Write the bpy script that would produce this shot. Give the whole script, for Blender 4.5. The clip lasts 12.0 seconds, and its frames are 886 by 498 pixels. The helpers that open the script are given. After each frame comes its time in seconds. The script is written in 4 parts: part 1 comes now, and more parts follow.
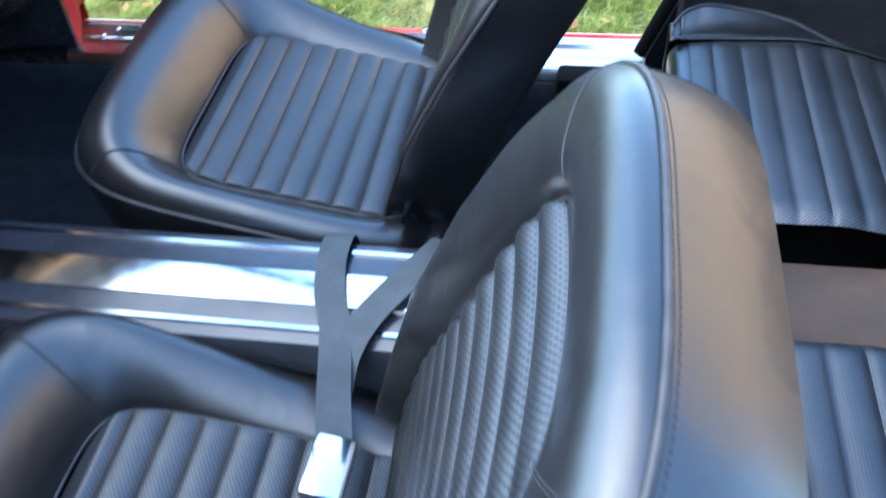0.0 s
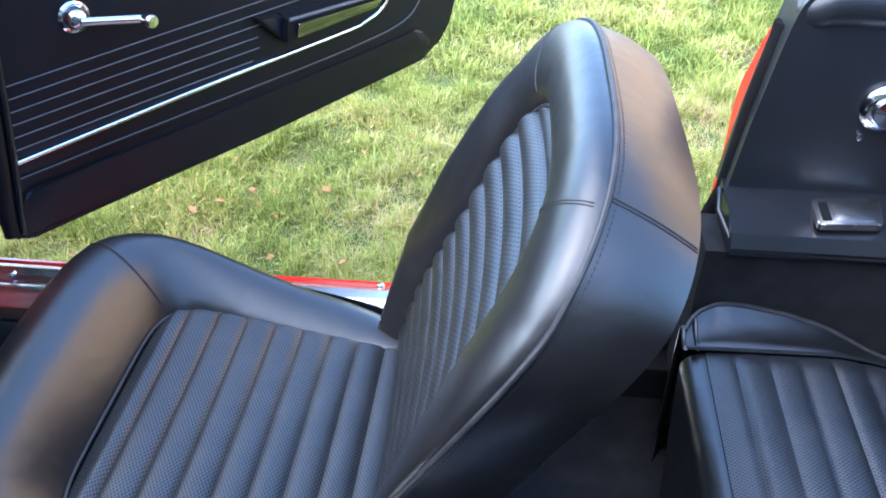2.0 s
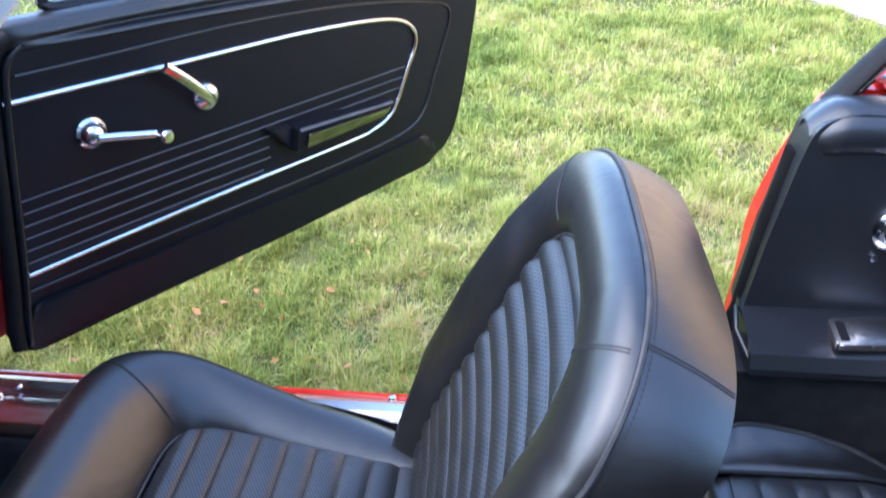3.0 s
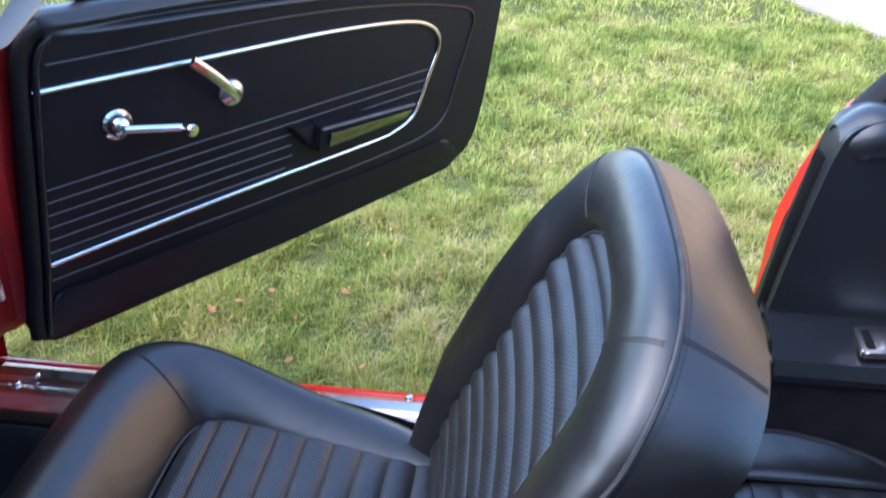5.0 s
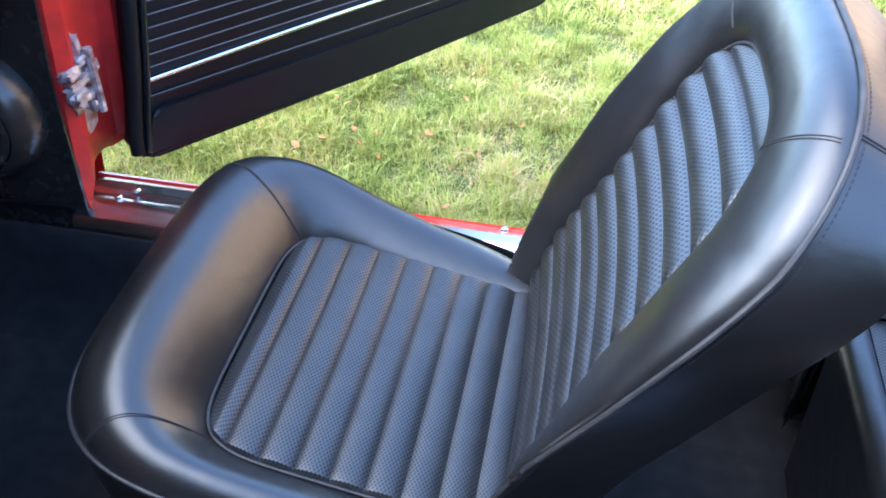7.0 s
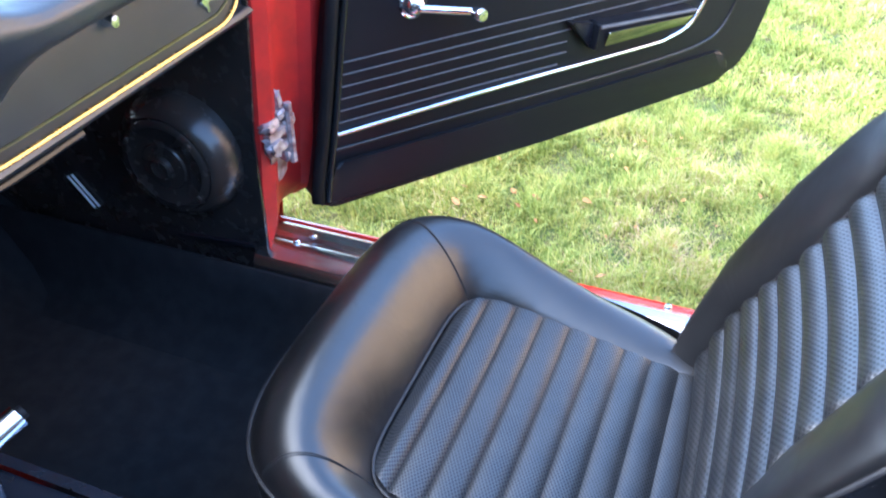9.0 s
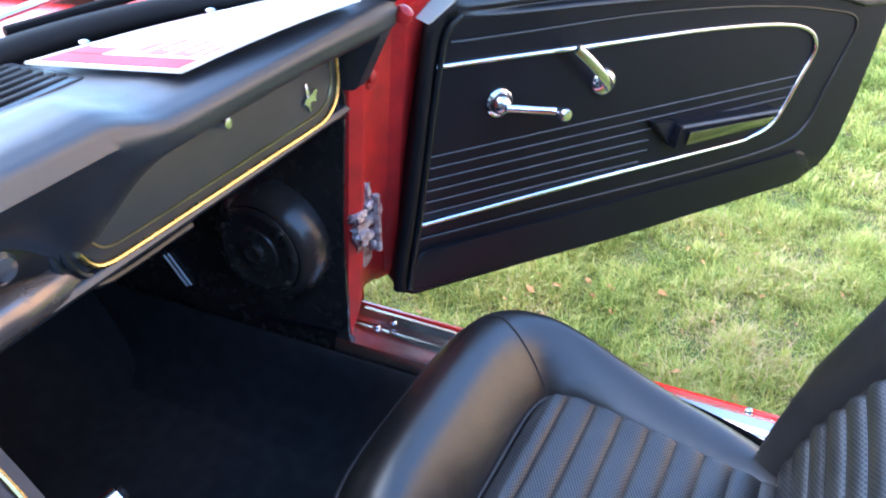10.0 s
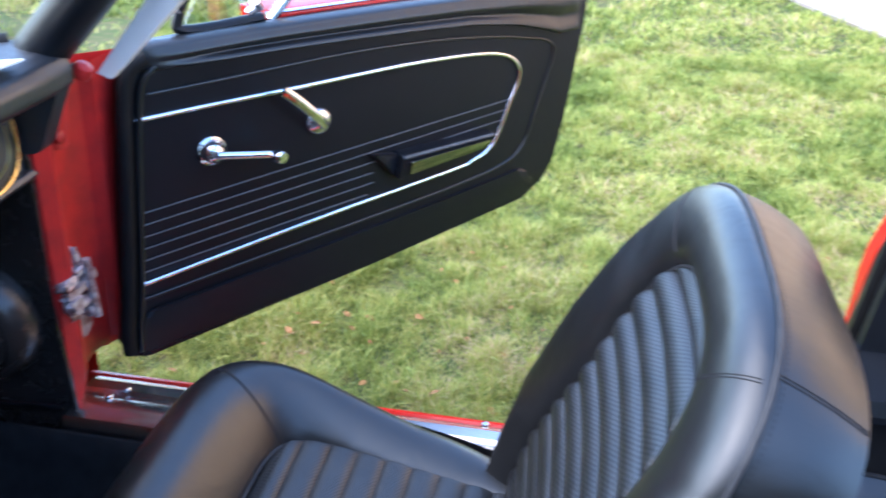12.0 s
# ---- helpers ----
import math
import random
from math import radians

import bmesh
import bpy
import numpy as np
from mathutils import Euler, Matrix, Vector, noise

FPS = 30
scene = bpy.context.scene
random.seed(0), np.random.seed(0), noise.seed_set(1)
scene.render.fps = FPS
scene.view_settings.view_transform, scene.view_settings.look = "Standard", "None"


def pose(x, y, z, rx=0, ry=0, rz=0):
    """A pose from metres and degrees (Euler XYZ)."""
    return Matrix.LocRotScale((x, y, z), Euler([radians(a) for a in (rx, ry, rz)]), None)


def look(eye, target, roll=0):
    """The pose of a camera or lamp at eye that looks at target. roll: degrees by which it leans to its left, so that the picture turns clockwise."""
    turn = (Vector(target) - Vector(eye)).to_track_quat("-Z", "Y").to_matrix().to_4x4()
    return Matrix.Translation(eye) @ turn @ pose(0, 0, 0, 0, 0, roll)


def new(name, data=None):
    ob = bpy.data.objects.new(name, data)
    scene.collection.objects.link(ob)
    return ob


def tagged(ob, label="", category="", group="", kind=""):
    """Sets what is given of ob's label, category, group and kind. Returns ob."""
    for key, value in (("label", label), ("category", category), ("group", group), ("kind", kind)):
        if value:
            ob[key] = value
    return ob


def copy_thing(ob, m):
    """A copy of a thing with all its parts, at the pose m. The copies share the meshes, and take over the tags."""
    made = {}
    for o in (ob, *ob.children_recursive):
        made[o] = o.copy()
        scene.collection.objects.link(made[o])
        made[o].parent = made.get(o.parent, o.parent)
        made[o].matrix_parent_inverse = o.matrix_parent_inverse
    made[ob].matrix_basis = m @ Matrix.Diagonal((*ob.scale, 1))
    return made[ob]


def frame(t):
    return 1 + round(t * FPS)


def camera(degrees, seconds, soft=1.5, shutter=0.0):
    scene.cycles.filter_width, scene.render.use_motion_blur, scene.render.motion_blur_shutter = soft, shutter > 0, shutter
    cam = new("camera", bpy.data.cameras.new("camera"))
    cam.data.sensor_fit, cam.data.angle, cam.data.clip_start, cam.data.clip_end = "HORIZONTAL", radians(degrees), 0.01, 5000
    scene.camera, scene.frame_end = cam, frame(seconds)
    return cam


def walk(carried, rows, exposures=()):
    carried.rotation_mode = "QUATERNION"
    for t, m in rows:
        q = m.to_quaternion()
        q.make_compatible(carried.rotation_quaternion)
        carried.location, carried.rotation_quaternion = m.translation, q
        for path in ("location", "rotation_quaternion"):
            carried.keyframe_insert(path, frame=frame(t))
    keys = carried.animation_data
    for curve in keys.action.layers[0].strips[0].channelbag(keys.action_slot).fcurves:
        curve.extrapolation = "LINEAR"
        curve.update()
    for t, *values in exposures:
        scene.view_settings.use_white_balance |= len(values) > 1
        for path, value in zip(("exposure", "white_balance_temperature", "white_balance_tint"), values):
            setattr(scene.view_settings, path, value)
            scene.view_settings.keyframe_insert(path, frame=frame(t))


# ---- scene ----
cam = camera(55.53, 12.0, 1.7, 0.4)
PATH = [
    (0, (1.0410, -0.6910, 1.2920), (0.7490, 0.6510, -0.1620), -5.10),
    (0.5, (0.9550, -0.5903, 1.3159), (0.8720, 0.4693, 0.2574), -2.72),
    (1, (0.9305, -0.5124, 1.3166), (0.8539, 0.6020, 0.3155), -0.51),
    (1.5, (0.9445, -0.3964, 1.3217), (0.8280, 0.7549, 0.3673), -0.47),
    (2, (0.9539, -0.3240, 1.3135), (0.8278, 0.8466, 0.3841), -0.31),
    (2.5, (0.9253, -0.3057, 1.3350), (0.8055, 0.8902, 0.4376), -0.62),
    (3, (0.9166, -0.2996, 1.3555), (0.7977, 0.9566, 0.5445), -0.10),
    (3.2, (0.9217, -0.2977, 1.3583), (0.7986, 0.9792, 0.5808), 0.12),
    (4.8, (0.9090, -0.3110, 1.3555), (0.7642, 0.9695, 0.5879), 0.80),
    (5, (0.8967, -0.3114, 1.3388), (0.7617, 0.9542, 0.5450), 1.10),
    (5.5, (0.8736, -0.3010, 1.3115), (0.7315, 0.9213, 0.4538), 1.17),
    (6, (0.8539, -0.3078, 1.2932), (0.6887, 0.8701, 0.3794), 1.19),
    (6.5, (0.8566, -0.3110, 1.2713), (0.6591, 0.8245, 0.3113), 0.69),
    (6.7, (0.8450, -0.3252, 1.2720), (0.6498, 0.7936, 0.2920), 1.00),
    (8.3, (0.7985, -0.3531, 1.2594), (0.4603, 0.7308, 0.2792), 0.07),
    (8.5, (0.7910, -0.3504, 1.2733), (0.4196, 0.7320, 0.3035), -0.38),
    (9, (0.7753, -0.3627, 1.2954), (0.3314, 0.7471, 0.3891), -0.77),
    (9.5, (0.7663, -0.3659, 1.3176), (0.2503, 0.7611, 0.4730), -1.39),
    (10, (0.7544, -0.3799, 1.3369), (0.1763, 0.7531, 0.5419), -1.60),
    (10.5, (0.7471, -0.3858, 1.3511), (0.1194, 0.7488, 0.5970), -1.49),
    (11, (0.7618, -0.3746, 1.3431), (0.1553, 0.7819, 0.6050), -1.72),
    (11.5, (0.8055, -0.3374, 1.3524), (0.3503, 0.8803, 0.6040), -0.66),
    (12, (0.8713, -0.3304, 1.3520), (0.6204, 0.9414, 0.5972), -0.14),
]
walk(cam, [(t, look(eye, target, roll)) for t, eye, target, roll in PATH], [(0, 3.60, 5350, 2), (0.8, 3.48, 5460, 5), (1.5, 3.68, 5500, 7), (2.0, 3.42, 5530, 9), (2.6, 3.45, 5600, 11), (3, 3.1, 5600, 12), (4.9, 2.78, 5600, 12), (5.7, 3.13, 5600, 11), (6.7, 3.55, 5600, 9), (8.4, 3.85, 5580, 8), (9.5, 3.68, 5530, 9), (10.5, 3.08, 5450, 9), (11.5, 2.98, 5520, 10), (12, 2.98, 5570, 11)])

# ---- world and light ----
world = bpy.data.worlds.new("sky_world")
scene.world = world
world.use_nodes = True
_wn = world.node_tree.nodes
_sky = _wn.new("ShaderNodeTexSky")
_sky.sky_type = "NISHITA"
_sky.sun_disc = False
_sky.sun_elevation = radians(48)
_sky.sun_rotation = radians(-112)
_sky.dust_density = 0.6
_wn["Background"].inputs["Strength"].default_value = 0.15
world.node_tree.links.new(_sky.outputs[0], _wn["Background"].inputs["Color"])
sun = new("sun", bpy.data.lights.new("sun", "SUN"))
sun.data.energy = 1.1
sun.data.angle = radians(92)
sun.data.color = (1.0, 0.85, 0.66)
sun.matrix_world = look((0, 0, 0), (0.62, 0.25, -0.74))

# ---- materials ----
MATS = {}


def mat(name, base, rough=0.5, metal=0.0, alt=None, scale=8.0, bump=0.0, bscale=200.0, coat=0.0, rvar=0.08, spec=0.5, weave=0.0, detail=6.0, dent=0.0, dscale=24.0):
    """A surface with two scales of variation: patches of alt over base, and fine relief."""
    if name in MATS:
        return MATS[name]
    m = bpy.data.materials.new(name)
    m.use_nodes = True
    nt = m.node_tree
    n, li = nt.nodes, nt.links
    b = n["Principled BSDF"]
    tc = n.new("ShaderNodeTexCoord")
    no = n.new("ShaderNodeTexNoise")
    no.inputs["Scale"].default_value = scale
    no.inputs["Detail"].default_value = detail
    li.new(tc.outputs["Object"], no.inputs["Vector"])
    mix = n.new("ShaderNodeMix")
    mix.data_type = "RGBA"
    ramp = n.new("ShaderNodeMapRange")
    ramp.inputs["From Min"].default_value = 0.38
    ramp.inputs["From Max"].default_value = 0.66
    li.new(no.outputs["Fac"], ramp.inputs["Value"])
    li.new(ramp.outputs[0], mix.inputs["Factor"])
    mix.inputs["A"].default_value = (*base, 1)
    mix.inputs["B"].default_value = (*(alt or [c * 0.8 for c in base]), 1)
    li.new(mix.outputs["Result"], b.inputs["Base Color"])
    rr = n.new("ShaderNodeMapRange")
    rr.inputs["To Min"].default_value = max(0.02, rough - rvar)
    rr.inputs["To Max"].default_value = min(1.0, rough + rvar)
    n2 = n.new("ShaderNodeTexNoise")
    n2.inputs["Scale"].default_value = scale * 3.7
    n2.inputs["Detail"].default_value = 5.0
    li.new(tc.outputs["Object"], n2.inputs["Vector"])
    li.new(n2.outputs["Fac"], rr.inputs["Value"])
    li.new(rr.outputs[0], b.inputs["Roughness"])
    b.inputs["Metallic"].default_value = metal
    b.inputs["Coat Weight"].default_value = coat
    b.inputs["Coat Roughness"].default_value = 0.05
    b.inputs["Specular IOR Level"].default_value = spec
    if bump > 0:
        bp = n.new("ShaderNodeBump")
        bp.inputs["Strength"].default_value = bump
        bp.inputs["Distance"].default_value = 0.001
        if weave > 0:
            uv = n.new("ShaderNodeUVMap")
            sep = n.new("ShaderNodeSeparateXYZ")
            li.new(uv.outputs[0], sep.inputs[0])
            hs = []
            for axis, wk in (("X", 1.0), ("Y", 0.72)):
                k = n.new("ShaderNodeMath")
                k.operation = "MULTIPLY"
                k.inputs[1].default_value = weave * wk
                li.new(sep.outputs[axis], k.inputs[0])
                w = n.new("ShaderNodeMath")
                w.operation = "SINE"
                li.new(k.outputs[0], w.inputs[0])
                hs.append(w)
            pr = n.new("ShaderNodeMath")
            pr.operation = "MULTIPLY"
            li.new(hs[0].outputs[0], pr.inputs[0])
            li.new(hs[1].outputs[0], pr.inputs[1])
            mu = n.new("ShaderNodeMapRange")
            mu.inputs["From Min"].default_value = -0.75
            mu.inputs["From Max"].default_value = 0.35
            li.new(pr.outputs[0], mu.inputs["Value"])
            li.new(mu.outputs[0], bp.inputs["Height"])
            # shade in the weave's hollows, put in as a weaker specular level
            hole_shade = n.new("ShaderNodeMapRange")
            hole_shade.inputs["From Min"].default_value = 0.1
            hole_shade.inputs["From Max"].default_value = 0.7
            hole_shade.inputs["To Min"].default_value = spec * 0.3
            hole_shade.inputs["To Max"].default_value = spec
            li.new(mu.outputs[0], hole_shade.inputs["Value"])
            li.new(hole_shade.outputs[0], b.inputs["Specular IOR Level"])
        else:
            vo = n.new("ShaderNodeTexNoise")
            vo.inputs["Scale"].default_value = bscale
            vo.inputs["Detail"].default_value = 3.0
            li.new(tc.outputs["Object"], vo.inputs["Vector"])
            li.new(vo.outputs["Fac"], bp.inputs["Height"])
        li.new(bp.outputs[0], b.inputs["Normal"])
        if dent > 0:
            soft = n.new("ShaderNodeTexNoise")
            soft.inputs["Scale"].default_value = dscale
            soft.inputs["Detail"].default_value = 2.5
            soft.inputs["Distortion"].default_value = 0.6
            li.new(tc.outputs["Object"], soft.inputs["Vector"])
            db = n.new("ShaderNodeBump")
            db.inputs["Strength"].default_value = 1.0
            db.inputs["Distance"].default_value = dent
            li.new(soft.outputs["Fac"], db.inputs["Height"])
            li.new(db.outputs[0], bp.inputs["Normal"])
    MATS[name] = m
    return m


VINYL = mat("black_vinyl", (0.0036, 0.0037, 0.0042), 0.355, alt=(0.0050, 0.0050, 0.0056), scale=14, bump=0.09, bscale=650, spec=0.74, rvar=0.06, dent=0.0012, dscale=17)
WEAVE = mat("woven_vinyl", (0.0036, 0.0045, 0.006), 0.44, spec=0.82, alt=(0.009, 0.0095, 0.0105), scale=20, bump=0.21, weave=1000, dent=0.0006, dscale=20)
PIPING = mat("worn_black_piping", (0.012, 0.012, 0.014), 0.5, spec=0.4, alt=(0.022, 0.021, 0.022), scale=60)
THREAD = mat("black_thread", (0.018, 0.018, 0.02), 0.7, spec=0.3)
PLASTIC = mat("black_grained_panel", (0.0058, 0.0070, 0.0100), 0.38, alt=(0.0070, 0.0082, 0.0115), scale=10, bump=0.2, bscale=900, spec=0.25)
GLOSS = mat("gloss_black_paint", (0.008, 0.0085, 0.0105), 0.24, alt=(0.011, 0.0115, 0.013), scale=6, bump=0.05, bscale=90)
# base lifted and browned to carry haze and warm sheen on black
KICK = mat("brown_sheen_enamel", (0.022, 0.019, 0.018), 0.26, alt=(0.032, 0.025, 0.022), scale=11, bump=0.15, bscale=70)
RUBBER = mat("black_rubber", (0.008, 0.008, 0.009), 0.6, spec=0.14, scale=20, bump=0.2, bscale=300)
CARPET = mat("black_carpet", (0.015, 0.015, 0.016), 0.95, alt=(0.020, 0.020, 0.021), scale=30, bump=1.0, bscale=900, spec=0.05)
CHROME = mat("chrome", (0.78, 0.80, 0.86), 0.13, metal=1.0, alt=(0.70, 0.72, 0.78), scale=30, rvar=0.04)
ALU = mat("scuffed_aluminium", (0.58, 0.53, 0.50), 0.26, metal=1.0, alt=(0.54, 0.48, 0.45), scale=9, rvar=0.03)
RED = mat("red_paint", (0.52, 0.018, 0.012), 0.24, alt=(0.46, 0.014, 0.010), scale=5, spec=0.32, coat=0.05)
REDJAMB = mat("worn_red_paint", (0.45, 0.020, 0.017), 0.40, spec=0.3, alt=(0.31, 0.017, 0.016), scale=26, bump=0.3, bscale=60)
GREASE = mat("greasy_bare_metal", (0.50, 0.43, 0.43), 0.42, metal=0.3, alt=(0.15, 0.05, 0.05), scale=45, bump=0.6, bscale=90)
GOLD = mat("brass_strip", (0.78, 0.58, 0.24), 0.26, metal=1.0, alt=(0.68, 0.50, 0.20), scale=20)
DULLBRASS = mat("dull_brass", (0.50, 0.45, 0.28), 0.32, metal=1.0, alt=(0.40, 0.36, 0.22), scale=20)
GLOVE = mat("dark_camera_grain", (0.038, 0.036, 0.035), 0.38, alt=(0.046, 0.043, 0.041), scale=16, bump=0.35, bscale=800)
GREY = mat("grey_webbing", (0.016, 0.021, 0.024), 0.7, alt=(0.024, 0.030, 0.034), scale=40, bump=0.6, bscale=500)
WHITE = mat("white_card", (0.82, 0.80, 0.79), 0.35, spec=0.5, alt=(0.77, 0.75, 0.74), scale=9)
SIGNRED = mat("printed_red", (0.52, 0.010, 0.018), 0.42, spec=0.25, alt=(0.40, 0.012, 0.025), scale=9)
SIGNPINK = mat("printed_pink", (0.62, 0.06, 0.08), 0.42, spec=0.25, alt=(0.62, 0.08, 0.11), scale=9)
SIGNYEL = mat("printed_yellow", (0.80, 0.66, 0.34), 0.32, spec=0.5, alt=(0.7, 0.48, 0.1), scale=9)
LINE = mat("grey_groove_line", (0.085, 0.09, 0.10), 0.4, alt=(0.06, 0.064, 0.07), scale=30)
LIGHT_BLOCK = mat("light_block_green", (0.065, 0.075, 0.045), 0.9, alt=(0.04, 0.05, 0.03), scale=4, bump=1.0, bscale=12)
TAN_REFLECTOR = mat("tan_reflector", (0.80, 0.51, 0.29), 0.85, alt=(0.72, 0.45, 0.25), scale=3, bump=0.5, bscale=30)
PAVE = mat("pale_asphalt", (0.28, 0.24, 0.205), 0.9, alt=(0.235, 0.20, 0.17), scale=1.5, bump=0.6, bscale=60)

GLASS = bpy.data.materials.new("clear_glass")
GLASS.use_nodes = True
_gn, _gl = GLASS.node_tree.nodes, GLASS.node_tree.links
_gt, _gg, _gm = _gn.new("ShaderNodeBsdfTransparent"), _gn.new("ShaderNodeBsdfGlossy"), _gn.new("ShaderNodeMixShader")
_gt.inputs["Color"].default_value = (0.93, 0.96, 0.95, 1)
_gg.inputs["Roughness"].default_value = 0.015
_gm.inputs[0].default_value = 0.17
_gl.new(_gt.outputs[0], _gm.inputs[1])
_gl.new(_gg.outputs[0], _gm.inputs[2])
_gl.new(_gm.outputs[0], _gn["Material Output"].inputs["Surface"])


INLAY = mat("bright_metal_inlay", (0.95, 0.95, 0.95), 0.13, metal=1.0, alt=(0.90, 0.90, 0.90), scale=14, bump=0.05, bscale=120)
# white base paints in the sky's reflection on bright metal parts
SKYWHITE = mat("sky_white_metal", (0.84, 0.84, 0.85), 0.45, metal=0.05, alt=(0.79, 0.79, 0.80), scale=12)
PAD = mat("padded_dash_vinyl", (0.013, 0.016, 0.023), 0.40, alt=(0.017, 0.020, 0.027), scale=12, bump=0.3, bscale=700, spec=1.0, dent=0.0008)

PLATE = mat("dull_polished_plate", (0.34, 0.34, 0.35), 0.16, metal=1.0, alt=(0.27, 0.27, 0.28), scale=16)

TRIMPANEL = mat("smooth_black_trim", (0.010, 0.011, 0.0135), 0.345, alt=(0.013, 0.014, 0.0165), scale=9, bump=0.12, bscale=800, spec=0.55, rvar=0.05, dent=0.0010)

# ---- mesh helpers ----
BASE = {}


def thing(name, at, label, category, group="", kind=""):
    e = new(name)
    e.location = at
    e.empty_display_size = 0.1
    BASE[e.name] = Vector(at)
    return tagged(e, label, category, group, kind)


def part(name, bm, material, parent=None, label="", xf=None, smooth=True, sharp=40):
    """Links a bmesh, in world places, as one mesh under a thing or a part."""
    if xf is not None:
        bm.transform(xf)
    bmesh.ops.recalc_face_normals(bm, faces=bm.faces)
    me = bpy.data.meshes.new(name)
    bm.to_mesh(me)
    bm.free()
    me.materials.append(material)
    if smooth:
        me.polygons.foreach_set("use_smooth", [True] * len(me.polygons))
        me.set_sharp_from_angle(angle=radians(sharp))
    ob = new(name, me)
    if parent is not None:
        ob.parent = parent
        ob.matrix_parent_inverse = Matrix.Translation(-BASE.get(parent.name, Vector()))
    if label:
        ob["label"] = label
    return ob


def box(x0, x1, y0, y1, z0, z1, bevel=0.0, seg=2):
    bm = bmesh.new()
    bmesh.ops.create_cube(bm, size=1, matrix=Matrix.Translation(((x0 + x1) / 2, (y0 + y1) / 2, (z0 + z1) / 2)) @ Matrix.Diagonal((x1 - x0, y1 - y0, z1 - z0, 1)))
    if bevel:
        bmesh.ops.bevel(bm, geom=bm.edges[:], offset=bevel, segments=seg, profile=0.5, affect="EDGES")
    return bm


def grid(fn, nu, nv, wrap=False, uv=None):
    """A sheet fn(u, v), u and v from 0 to 1; wrap closes it along u."""
    bm = bmesh.new()
    cols = nu if wrap else nu + 1
    vs = [[bm.verts.new(fn(i / nu, j / nv)) for j in range(nv + 1)] for i in range(cols)]
    lay = bm.loops.layers.uv.new("UVMap") if uv else None
    for i in range(nu):
        for j in range(nv):
            i2 = (i + 1) % cols
            f = bm.faces.new((vs[i][j], vs[i2][j], vs[i2][j + 1], vs[i][j + 1]))
            if uv:
                for l, (a, b) in zip(f.loops, ((i, j), (i + 1, j), (i + 1, j + 1), (i, j + 1))):
                    l[lay].uv = uv(a / nu, b / nv)
    return bm


def tube(pts, r, closed=False, seg=8, flat=1.0, up=None):
    """A round bar along pts; flat squeezes it along up."""
    pts = [Vector(p) for p in pts]
    bm = bmesh.new()
    n = len(pts)
    rings = []
    ref = Vector(up) if up else None
    for i, p in enumerate(pts):
        a = pts[(i - 1) % n] if (closed or i) else p
        b = pts[(i + 1) % n] if (closed or i < n - 1) else p
        t = (b - a).normalized()
        u = ref if ref else (Vector((0, 0, 1)) if abs(t.z) < 0.9 else Vector((1, 0, 0)))
        s = t.cross(u).normalized()
        w = s.cross(t).normalized()
        rings.append([bm.verts.new(p + s * r * math.cos(2 * math.pi * k / seg) + w * r * flat * math.sin(2 * math.pi * k / seg)) for k in range(seg)])
    for i in range(n if closed else n - 1):
        for k in range(seg):
            bm.faces.new((rings[i][k], rings[i][(k + 1) % seg], rings[(i + 1) % n][(k + 1) % seg], rings[(i + 1) % n][k]))
    if not closed:
        bm.faces.new(rings[0])
        bm.faces.new(rings[-1][::-1])
    return bm


def smooth_path(pts, n=8):
    """A Catmull-Rom line through pts."""
    pts = [Vector(p) for p in pts]
    ext = [pts[0] * 2 - pts[1]] + pts + [pts[-1] * 2 - pts[-2]]
    out = []
    for i in range(1, len(ext) - 2):
        p0, p1, p2, p3 = ext[i - 1 : i + 3]
        for k in range(n):
            t = k / n
            out.append(0.5 * (2 * p1 + (p2 - p0) * t + (2 * p0 - 5 * p1 + 4 * p2 - p3) * t * t + (3 * p1 - p0 - 3 * p2 + p3) * t**3))
    out.append(pts[-1])
    return out


def lathe(prof, xf, seg=28):
    """A turned form about local z from (radius, height) pairs."""
    bm = bmesh.new()
    rings = [[bm.verts.new((r * math.cos(2 * math.pi * k / seg), r * math.sin(2 * math.pi * k / seg), h)) for k in range(seg)] for r, h in prof]
    for a, b in zip(rings, rings[1:]):
        for k in range(seg):
            bm.faces.new((a[k], a[(k + 1) % seg], b[(k + 1) % seg], b[k]))
    bm.faces.new(rings[0][::-1])
    bm.faces.new(rings[-1])
    bm.transform(xf)
    return bm


def prism(pts, h0, h1, xf=None, bevel=0.0, seg=2):
    """A slab: the outline pts (a, b) from height h0 to h1 along local z."""
    bm = bmesh.new()
    lo = [bm.verts.new((a, b, h0)) for a, b in pts]
    hi = [bm.verts.new((a, b, h1)) for a, b in pts]
    bm.faces.new(lo[::-1])
    top = bm.faces.new(hi)
    for i in range(len(pts)):
        bm.faces.new((lo[i], lo[(i + 1) % len(pts)], hi[(i + 1) % len(pts)], hi[i]))
    if bevel:
        bmesh.ops.bevel(bm, geom=list(top.edges), offset=bevel, segments=seg, profile=0.5, affect="EDGES")
    if xf is not None:
        bm.transform(xf)
    return bm


def sweep(prof, x0, x1, axis="x", n=1, shift=None):
    """A closed profile drawn along x or y; shift(t) moves each section."""
    bm = bmesh.new()
    rings = []
    for i in range(n + 1):
        t = i / n
        q = x0 + (x1 - x0) * t
        d = shift(t) if shift else (0, 0)
        rings.append([bm.verts.new((q, a + d[0], b + d[1]) if axis == "x" else (a + d[0], q, b + d[1])) for a, b in prof])
    m = len(prof)
    for a, b in zip(rings, rings[1:]):
        for k in range(m):
            bm.faces.new((a[k], a[(k + 1) % m], b[(k + 1) % m], b[k]))
    bm.faces.new(rings[0][::-1])
    bm.faces.new(rings[-1])
    return bm


